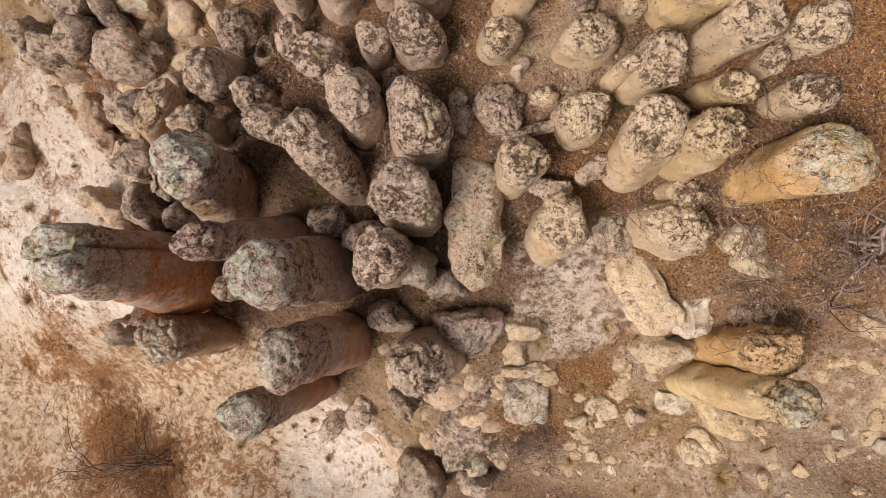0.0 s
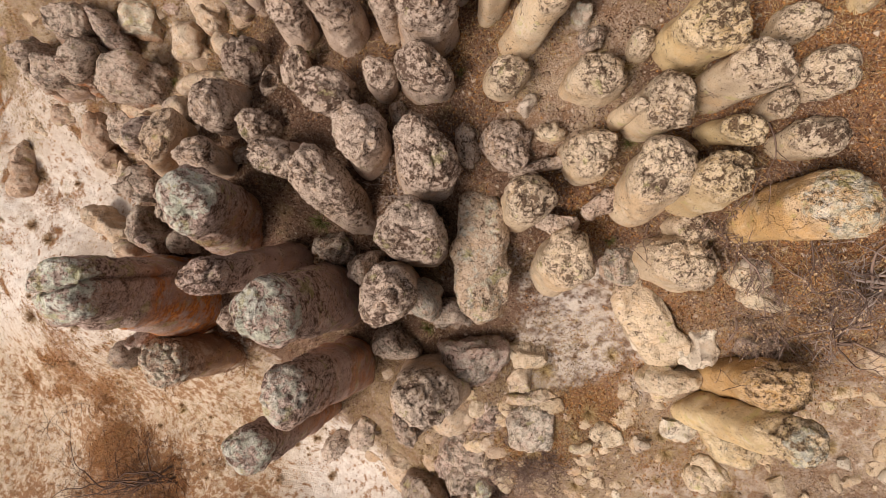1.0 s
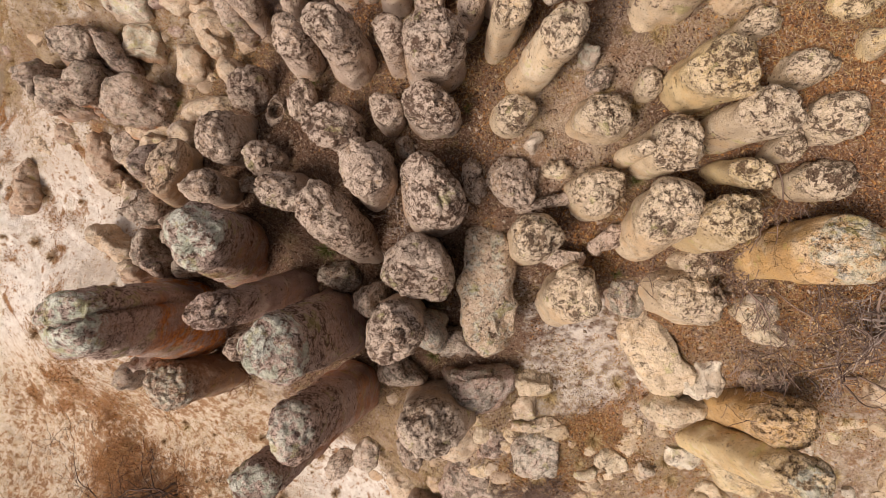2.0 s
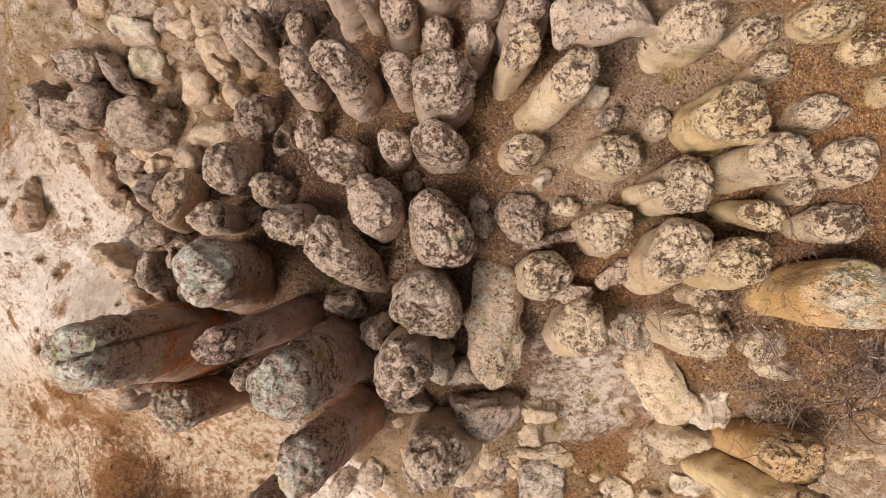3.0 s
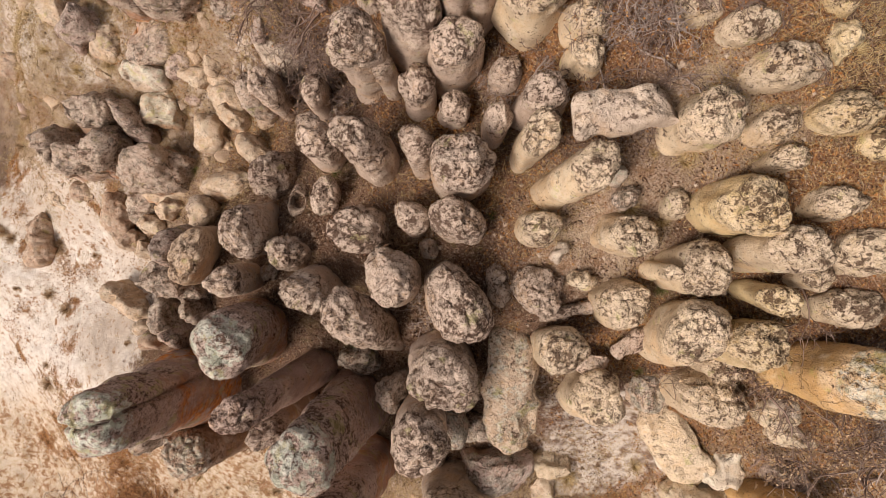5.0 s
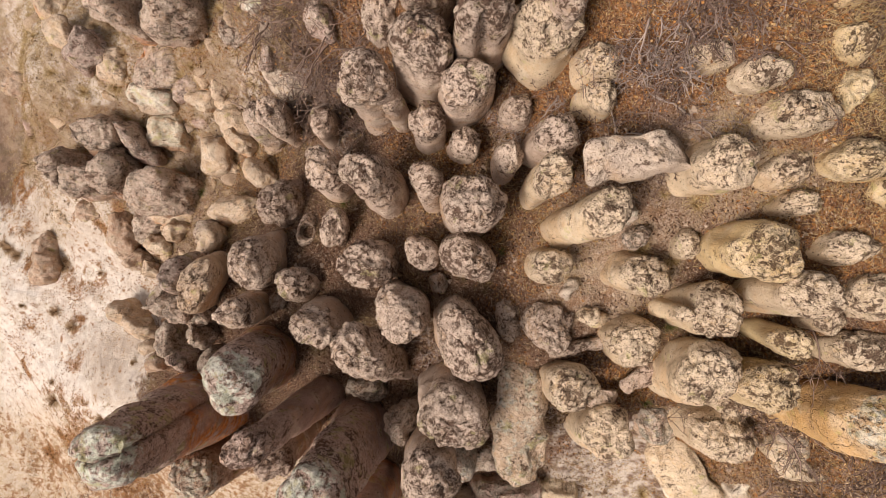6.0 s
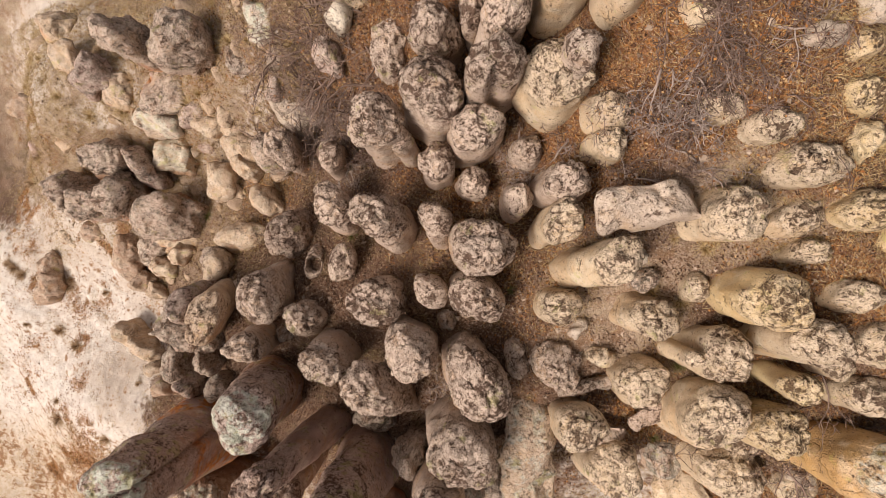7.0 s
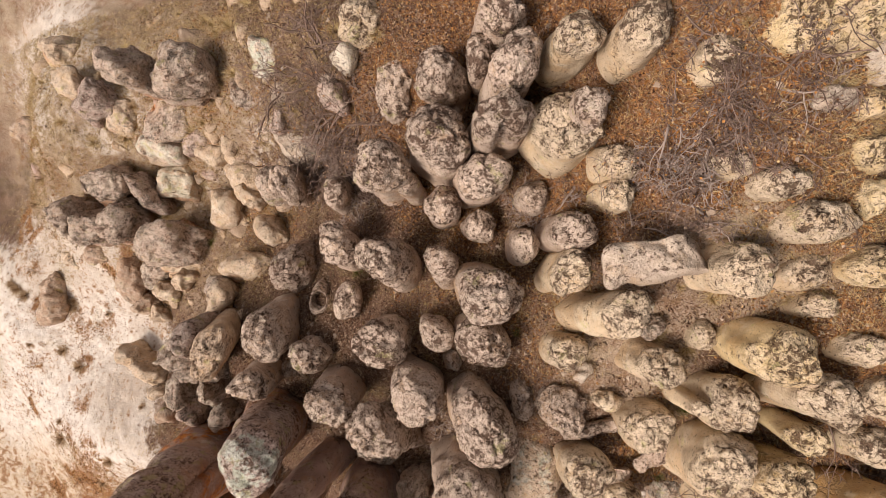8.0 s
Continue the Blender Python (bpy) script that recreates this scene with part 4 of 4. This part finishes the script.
boulder(-6.41, 1.92, -2.90, 0.38, 0.28, 20, tone='grey')
boulder(-6.22, 0.76, -3.00, 0.33, 0.26, 60, tone='grey', rough=1.4)
boulder(1.60, 2.39, 1.30, 0.23, 0.16, -10, tone='buff', lichen=.0)
boulder(1.20, 2.83, 1.33, 0.12, 0.15, 0, tone='pale')
boulder(-0.84, 2.87, 0.70, 0.17, 0.19, 0, tone='dark', rough=1.4)
boulder(2.09, 3.70, 2.05, 0.21, 0.16, 20, tone='grey', rough=1.4)
boulder(1.93, 4.02, 2.15, 0.16, 0.13, 0, tone='pale', lichen=.6)
boulder(-1.41, 0.25, 0.20, 0.26, 0.45, -70, tone='umber', rough=1.4)
boulder(-0.41, -0.40, -0.90, 0.33, 0.37, 0, tone='tan', lichen=.4)
boulder(-0.54, -0.36, 0.30, 0.35, 0.41, 10, tone='grey', lichen=.4)


# ---- shrubs, grass and rubble ----
GRID_X, GRID_Y = np.arange(-18, 10, 0.1), np.arange(-11, 13, 0.1)
GRID_Z = ground_height(*np.meshgrid(GRID_X, GRID_Y)).tolist()


def near_ground(x, y):
    """The ground's height to the nearest tenth of a metre in plan."""
    i = min(max(int((x + 18) * 10 + 0.5), 0), len(GRID_X) - 1)
    j = min(max(int((y + 11) * 10 + 0.5), 0), len(GRID_Y) - 1)
    return GRID_Z[j][i]


def tube(path, radii, sides, verts, faces):
    """Adds a tapered tube along a path to the lists."""
    start = len(verts)
    for k, (p, r) in enumerate(zip(path, radii)):
        d = (path[min(k + 1, len(path) - 1)] - path[max(k - 1, 0)]).normalized()
        side = d.orthogonal().normalized()
        other = d.cross(side)
        for q in range(sides):
            ang = 2 * math.pi * q / sides
            verts.append(tuple(p + (side * math.cos(ang) + other * math.sin(ang)) * r))
    for k in range(len(path) - 1):
        for q in range(sides):
            a, b = start + k * sides + q, start + k * sides + (q + 1) % sides
            faces.append((a, b, b + sides, a + sides))


def leaf(at, size, rng, verts, faces):
    """Adds a small curled leaf of two quads."""
    a = rng.uniform(0, 2 * math.pi)
    d, n = Vector((math.cos(a), math.sin(a), rng.uniform(-0.5, 0.5))), Vector((rng.uniform(-0.5, 0.5), rng.uniform(-0.5, 0.5), 1)).normalized()
    d = (d - n * d.dot(n)).normalized()
    w = d.cross(n) * size * rng.uniform(0.25, 0.45)
    lift = n * size * rng.uniform(0.05, 0.25)
    k = len(verts)
    for p in (at, at + d * size * 0.5 + w + lift, at + d * size, at + d * size * 0.5 - w + lift, at + d * size * 0.5):
        verts.append(tuple(p))
    faces.extend([(k, k + 1, k + 2, k + 4), (k, k + 4, k + 2, k + 3)])


def shrub(x, y, z, reach, height, seed, stems=7, thick=0.016, leaves=120, bark=None, foliage=None, heading=None, spread=180.0, twigs=3, patch=0.25, wander=0.28, label="leafless grey shrub with sprawling tangled twigs"):
    rng = random.Random(int(seed) * 13 + 5)
    z = ground_at(x, y)
    tips, limbs = [], []

    def branch(start, way, length, radius, depth, verts, faces):
        path, radii = [start], [radius]
        steps = max(3, int(length / 0.09))
        for k in range(steps):
            way = (way + Vector((rng.gauss(0, wander), rng.gauss(0, wander), rng.gauss(0.0, 0.7 * wander)))).normalized()
            nxt = path[-1] + way * (length / steps)
            low = near_ground(nxt.x, nxt.y) + 0.03
            if nxt.z < low:
                way.z = abs(way.z) + 0.2
                nxt.z = low + 0.02
            elif nxt.z > low + height:
                way.z = -abs(way.z) * 0.5
            path.append(nxt)
            radii.append(max(0.005, radius * (1 - 0.7 * (k + 1) / steps)))
        tube(path, radii, 4 if radius < 0.02 else 6, verts, faces)
        tips.extend(path[1:])
        if depth > 0:
            for k in range(rng.randint(2, twigs + 1)):
                at = rng.randint(1, len(path) - 1)
                turn = Vector((rng.gauss(0, 1), rng.gauss(0, 1), rng.gauss(0.15, 0.5))).normalized()
                branch(path[at], (way * 0.7 + turn).normalized(), length * rng.uniform(0.4, 0.7), max(0.0065, radii[at] * 0.7), depth - 1, verts, faces)

    for k in range(stems):
        ang = radians((heading if heading is not None else 0) + rng.uniform(-spread, spread))
        way = Vector((math.cos(ang), math.sin(ang), rng.uniform(0.15, 0.9) * height / reach)).normalized()
        limbs.append(([], []))
        rx, ry = x + rng.gauss(0, patch * reach), y + rng.gauss(0, patch * reach)
        branch(Vector((rx, ry, near_ground(rx, ry) - 0.03)), way, reach * rng.uniform(0.55, 0.95), thick * rng.uniform(0.6, 1.1), 3, *limbs[-1])
    base = new("shrub")
    base.location = (x, y, z)
    move = Vector((x, y, z))
    for verts, faces in limbs:
        part("branch", mesh_of("branch", [tuple(Vector(v) - move) for v in verts], faces, bark or BARK), base)
    lv, lf = [], []
    for k in range(int(leaves)):
        leaf(rng.choice(tips) - move, rng.uniform(0.022, 0.05), rng, lv, lf)
    if lf:
        part("foliage", mesh_of("foliage", lv, lf, foliage or PALE_LEAVES), base, "dry curled leaves")
    return tagged(base, label, "shrub", "shrubs")


def tuft_mesh(name, seed, blades, length, material, droop=0.6):
    rng = random.Random(seed)
    verts, faces = [], []
    for _ in range(blades):
        a, lean, size = rng.uniform(0, 2 * math.pi), rng.uniform(0.2, 1.0), length * rng.uniform(0.5, 1.0)
        d = Vector((math.cos(a), math.sin(a), 0))
        side = Vector((-d.y, d.x, 0)) * 0.004
        p, k = d * rng.uniform(0, 0.05), len(verts)
        for q in range(4):
            f = q / 3
            at = p + d * size * lean * f + Vector((0, 0, size * (f * (1.1 - 0.5 * lean) - droop * lean * f * f)))
            verts.extend([tuple(at + side * (1 - 0.8 * f)), tuple(at - side * (1 - 0.8 * f))])
        for q in range(3):
            faces.append((k + 2 * q, k + 2 * q + 1, k + 2 * q + 3, k + 2 * q + 2))
    return mesh_of(name, verts, faces, material)


MOSS = plain_material("green_herb", (0.09, 0.10, 0.03), (0.22, 0.21, 0.07))
BROWN_TWIGS = plain_material("brown_dry_herb", (0.26, 0.16, 0.09), (0.50, 0.36, 0.22))
TUFTS = {"straw": [tuft_mesh("grass_tuft", s, 150, 0.34, STRAW) for s in (1, 2, 3)], "green": [tuft_mesh("grass_tuft", s, 130, 0.22, MOSS) for s in (4, 5)],
         "brown": [tuft_mesh("grass_tuft", s, 260, 0.24, BROWN_TWIGS, 0.75) for s in (6, 7, 8)]}
TUFT_LABEL = {"straw": "dry straw-coloured grass tuft fanned out on the soil", "green": "small olive-green herb tuft at the foot of spires", "brown": "withered brown herb clump on pale sand"}
tuft_luck = random.Random(3)


def tuft(x, y, size=1.0, kind="straw"):
    ob = new("grass_tuft", tuft_luck.choice(TUFTS[kind]))
    ob.matrix_world = pose(x, y, ground_at(x, y) - 0.01, 0, 0, tuft_luck.uniform(0, 360)) @ Matrix.Scale(size * tuft_luck.uniform(0.8, 1.2), 4)
    return tagged(ob, TUFT_LABEL[kind], "grass", "grass tufts")


shrub(6.95, -0.50, 1.00, 2.50, 1.70, 1, heading=172, spread=55, stems=7, thick=.034, leaves=420, wander=.17, patch=.08, bark=PURPLE_BARK)
shrub(6.10, 0.20, 1.00, 1.10, 0.90, 2, stems=5, thick=.026, leaves=300, patch=.5, bark=PURPLE_BARK)
shrub(-9.00, -7.10, -10.00, 5.20, 0.90, 3, stems=4, thick=.036, heading=187, spread=12, leaves=0, bark=DARK_BARK, patch=.05, wander=.16, twigs=4, label='bare dark branches of a shrub over russet litter')
shrub(-10.19, -7.66, -10.00, 1.56, 0.50, 4, stems=26, thick=.016, leaves=2600, bark=RUSSET, foliage=DEAD_LEAVES, patch=.6, label='russet shrub dense with fine twigs on sand')
shrub(-11.35, -6.60, -10.00, 1.36, 0.40, 5, stems=16, thick=.014, leaves=2200, bark=RUSSET, foliage=DEAD_LEAVES, patch=.7, label='russet shrub dense with fine twigs on sand')
shrub(1.81, -4.42, -3.00, 0.80, 0.45, 6, stems=34, thick=.018, patch=.45, bark=PURPLE_BARK, leaves=60, foliage=DEAD_LEAVES)
shrub(0.79, -3.38, -2.00, 0.54, 0.30, 7, stems=5, leaves=0)
shrub(-5.76, -1.84, -4.50, 0.78, 0.43, 8, stems=12, thick=.010, leaves=60, bark=RUSSET)
shrub(-3.42, 7.42, -0.50, 1.27, 0.74, 9, stems=36, thick=.028, twigs=3, patch=.5, wander=.22, bark=PURPLE_BARK, leaves=260, foliage=DEAD_LEAVES)
shrub(-2.67, 5.98, 0.20, 0.74, 0.55, 10, stems=22, thick=.024, twigs=3, patch=.5, wander=.22, bark=PURPLE_BARK, leaves=120, foliage=DEAD_LEAVES)
shrub(1.95, 6.75, 3.20, 0.75, 0.75, 11, stems=13, thick=.016, patch=.5, bark=PURPLE_BARK, leaves=120, foliage=DEAD_LEAVES)
shrub(2.70, 6.55, 3.40, 0.65, 0.60, 21, stems=11, thick=.016, patch=.5, bark=PURPLE_BARK, leaves=80, foliage=DEAD_LEAVES)
shrub(2.20, 5.45, 3.20, 0.65, 0.45, 12, stems=16, patch=.5, bark=PURPLE_BARK, leaves=60)
shrub(1.75, 6.05, 3.00, 0.60, 0.60, 22, stems=10, thick=.016, patch=.5, bark=PURPLE_BARK, leaves=80, foliage=DEAD_LEAVES)
shrub(-0.98, 1.58, -0.50, 0.47, 0.31, 13, stems=8, leaves=40)
shrub(-2.83, 5.79, -0.40, 0.62, 0.42, 14, stems=9, leaves=30)
shrub(4.77, 2.03, 1.60, 0.94, 0.30, 15, stems=6, thick=.022, wander=.14, patch=.4, leaves=20, bark=PURPLE_BARK)
shrub(4.68, 0.51, 0.80, 1.07, 0.37, 16, stems=7, thick=.024, wander=.15, patch=.4, leaves=300, bark=PURPLE_BARK)
shrub(5.89, -0.69, 0.50, 1.15, 0.43, 17, stems=7, thick=.024, wander=.16, patch=.4, leaves=500, bark=PURPLE_BARK)
shrub(0.02, 5.35, 1.00, 0.64, 0.23, 18, stems=6, thick=.008, leaves=20)
shrub(-3.69, 6.66, -0.50, 0.84, 0.42, 19, stems=12, leaves=60)
shrub(2.05, 5.62, 2.65, 0.80, 0.55, 51, stems=18, thick=.022, twigs=3, patch=.5, wander=.22, bark=BARK, leaves=120, foliage=DEAD_LEAVES, label='tangled grey dry shrub over orange leaf litter')
shrub(2.40, 6.45, 3.40, 0.85, 0.50, 52, stems=18, thick=.020, twigs=3, patch=.6, wander=.22, bark=PURPLE_BARK, leaves=160, foliage=DEAD_LEAVES, label='low purplish dry shrub over orange leaf litter')
shrub(-2.95, 6.75, -1.00, 1.00, 0.70, 53, stems=24, thick=.024, twigs=3, patch=.5, wander=.2, bark=PURPLE_BARK, leaves=240, foliage=PALE_LEAVES, label='leafless purplish shrub with long crossing stems')
tuft(3.03, -2.91, 1.37)
tuft(3.38, -1.61, 0.85)
tuft(5.90, -4.83, 1.47, kind='straw')
tuft(-8.66, -4.75, 1.27)
tuft(1.82, -2.65, 1.13)
tuft(-7.11, 4.93, 0.95, kind='green')
tuft(2.85, 2.27, 0.71, kind='green')
tuft(2.86, 0.75, 0.85, kind='green')
tuft(-2.56, 1.15, 1.37, kind='green')
tuft(-2.67, 4.34, 1.09, kind='green')
tuft(0.19, 3.45, 0.60, kind='green')
tuft(-0.44, 5.76, 1.04, kind='green')
tuft(-0.34, 3.79, 0.61, kind='green')
tuft(1.50, -1.70, 1.29)
tuft(-0.40, -1.06, 1.19, kind='green')
shrub(4.72, 0.65, 0.90, 0.73, 0.37, 30, stems=5, thick=.02, leaves=200, heading=180, spread=90, bark=PURPLE_BARK)
shrub(6.06, -0.75, 0.50, 0.86, 0.38, 31, stems=5, thick=.02, leaves=300, patch=.4, bark=PURPLE_BARK)
shrub(6.99, 0.01, 1.00, 1.36, 0.45, 41, heading=178, spread=40, stems=4, thick=.05, leaves=0, wander=.16, patch=.02)


def tuft_field(count, low_x, high_x, low_y, high_y, kind, small, large):
    for _ in range(count):
        tuft(tuft_luck.uniform(low_x, high_x), tuft_luck.uniform(low_y, high_y), tuft_luck.uniform(small, large), kind)


tuft_field(34, -15.5, -8.5, -6.5, 9.5, "brown", 0.6, 2.0)
tuft_field(14, -8, -3, -7, -4.5, "brown", 0.5, 1.2)
tuft_field(26, 0, 8, -6, -1.5, "straw", 0.5, 1.1)
tuft_field(30, 2.2, 6.5, 2.5, 7.5, "straw", 0.5, 1.0)
tuft_field(24, -8, -2, 6, 11, "straw", 0.5, 1.2)
tuft_field(30, -14, -5, 5.5, 10.5, "straw", 0.6, 1.4)
tuft_field(12, -3, 1, 3, 6, "brown", 0.3, 0.6)

STONE_MESHES = []
for k in range(10):
    sv, sf, sk = rock_shape((1.0, 0.72, 0.55), 900 + k, 11, 0.6, 0.0, 7)
    STONE_MESHES.append(mesh_of("stone", sv, sf, ROCK, (("crust", sk * 0.45),)))
stone_luck = random.Random(11)


def stones(count, low_x, high_x, low_y, high_y, small, large, tone, sunk=0.16):
    for _ in range(count):
        x, y = stone_luck.uniform(low_x, high_x), stone_luck.uniform(low_y, high_y)
        size = small * (large / small) ** (stone_luck.random() ** 1.7)
        shade = stone_luck.uniform(0.7, 1.05)
        ob = new("stone", stone_luck.choice(STONE_MESHES))
        ob.matrix_world = pose(x, y, ground_at(x, y) - sunk * size, stone_luck.uniform(-25, 25), stone_luck.uniform(-25, 25), stone_luck.uniform(0, 360)) @ Matrix.Scale(size, 4)
        ob.color = (*(c * shade for c in TONES[tone]), 0.0)
        tagged(ob, f"loose angular {WORDS[tone]} stone on the slope", "stone", "loose stones")


stones(30, -8.8, -5.6, 3.2, 6.0, 0.09, 0.32, "tan")
stones(12, -9.5, -4.0, 5.8, 10.0, 0.08, 0.30, "pale")
stones(16, -9.5, -4.0, 5.8, 10.0, 0.08, 0.30, "tan")
stones(22, -13.5, -4.0, 5.5, 11.0, 0.2, 0.5, "tan", 0.42)
stones(8, -13.5, -6.0, 5.5, 11.0, 0.2, 0.45, "plum", 0.36)
stones(36, 3.0, 8.6, -5.6, -2.0, 0.15, 0.42, "buff", 0.36)
stones(20, -0.5, 3.4, -5.6, -2.6, 0.15, 0.40, "tan", 0.34)
stones(36, 0.0, 4.2, -5.8, -2.6, 0.08, 0.34, "buff")
stones(36, 3.4, 8.6, -5.6, -2.4, 0.06, 0.30, "buff")
stones(10, 3.4, 8.6, -5.6, -2.4, 0.06, 0.22, "white")
stones(16, -2.6, 0.8, -6.0, -1.5, 0.08, 0.30, "tan")
stones(6, 1.6, 6.2, 2.6, 5.4, 0.05, 0.14, "buff")


def spread_points(count, seed, density, clump=0.6, low=(-17.0, -9.5), high=(8.5, 11.5)):
    """Random places on the ground, thicker where density(x, y) is high, in clumps."""
    rng = np.random.RandomState(seed)
    x, y = rng.uniform(low[0], high[0], count * 6), rng.uniform(low[1], high[1], count * 6)
    p = np.stack([x, y, 0 * x], 1)
    keep = density(x, y) + clump * (soft_noise(p, 0.7, seed) * 0.6 + soft_noise(p, 0.25, seed + 1) * 0.4) > rng.uniform(0.05, 1.0, len(x))
    x, y = x[keep][:count], y[keep][:count]
    return np.stack([x, y, ground_height(x, y)], 1)


def strew(name, p, small, large, slim, wide, tilt, material, label, category, seed):
    """Many small folded blades or leaves lying on the ground as one cover."""
    rng = np.random.RandomState(seed)
    n = len(p)
    size = rng.uniform(small, large, n)[:, None]
    a, up = rng.uniform(0, 2 * math.pi, n), rng.uniform(-0.1, tilt, n)
    d = np.stack([np.cos(a), np.sin(a), up], 1)
    side = np.stack([-np.sin(a), np.cos(a), rng.uniform(-0.7, 0.7, n)], 1) * size * rng.uniform(slim, wide, n)[:, None]
    lift = np.stack([0 * a, 0 * a, rng.uniform(0.0, min(0.35, 2 * wide), n)], 1) * size
    p = p + np.stack([0 * a, 0 * a, rng.uniform(0.0, 0.03, n)], 1)
    v = np.stack([p, p + d * size * 0.45 + side + lift, p + d * size, p + d * size * 0.45 - side + lift], 1).reshape(-1, 3)
    k = np.arange(n)[:, None] * 4
    faces = np.concatenate([k + (0, 1, 2), k + (0, 2, 3)])
    tagged(new(name, mesh_of(name, v, faces, material, smooth_shade=False)), label, category, kind="stuff")


def build_gravel(p, seed):
    """Tiny crooked stones."""
    rng = np.random.RandomState(seed)
    n = len(p)
    size = (0.008 * 8.0 ** (rng.random_sample(n) ** 2.6))[:, None, None]
    corner = np.array([(1, 0, 0), (0, 1, 0), (-1, 0, 0), (0, -1, 0), (0, 0, 0.7), (0, 0, -0.7)])
    a = rng.uniform(0, 6.3, n)
    turn = np.stack([np.stack([np.cos(a), -np.sin(a), 0 * a], 1), np.stack([np.sin(a), np.cos(a), 0 * a], 1), np.stack([0 * a, 0 * a, 0 * a + 1], 1)], 1)
    v = np.einsum("nij,nkj->nki", turn, corner[None] * size * rng.uniform(0.55, 1.3, (n, 6, 1))) + p[:, None, :]
    k = np.arange(n)[:, None] * 6
    faces = np.concatenate([k + t for t in ((0, 1, 4), (1, 2, 4), (2, 3, 4), (3, 0, 4), (1, 0, 5), (2, 1, 5), (3, 2, 5), (0, 3, 5))])
    tagged(new("gravel", mesh_of("gravel", v.reshape(-1, 3), faces, STONES, smooth_shade=False)), "scattered small tan stones and grit on soil", "gravel", kind="stuff")


build_gravel(spread_points(34000, 31, lambda x, y: 0.20 + 0.7 * patches(x, y, GRAVELS) - 0.22 * bare(x, y), 0.3), 1)
strew("leaf_litter", spread_points(150000, 32, lambda x, y: 1.05 * patches(x, y, LITTERS) - 0.05), 0.022, 0.058, 0.12, 0.34, 0.9, DEAD_LEAVES, "orange-brown fallen leaves strewn over the soil", "leaf litter", 2)
strew("brown_litter", spread_points(290000, 33, lambda x, y: 0.66 - 0.85 * bare(x, y) - 0.5 * patches(x, y, GRAVELS), 0.7, (-9.5, -6.5)), 0.02, 0.065, 0.05, 0.24, 0.8, BROWN_LITTER, "brown plant litter and stalks on the soil", "leaf litter", 3)
strew("twig_litter", spread_points(62000, 38, lambda x, y: 0.32 * smooth(x, 2.5, 5.0) + 0.5 * smooth(y, 4.5, 6.5) * smooth(x, -6.5, -4.0) + 0.10 - 0.8 * bare(x, y) - 0.8 * smooth(-y, 1.6, 2.6), 0.9, (-9.5, -6.5)), 0.05, 0.17, 0.018, 0.034, 0.6, PURPLE_BARK, "thin bare grey twigs scattered over the soil", "twigs", 6)
strew("dry_grass", spread_points(160000, 34, lambda x, y: patches(x, y, GRASSES)), 0.05, 0.16, 0.016, 0.034, 1.1, STRAW, "thin dry straw grass over the slope", "grass", 4)
strew("sand_litter", spread_points(9000, 37, lambda x, y: 0.16 * bare(x, y) - 0.05, 1.5, (-17.0, -9.5), (-5.0, 10.0)), 0.02, 0.07, 0.10, 0.30, 0.4, STALKS, "brown stalk litter in clumps on pale sand", "leaf litter", 5)
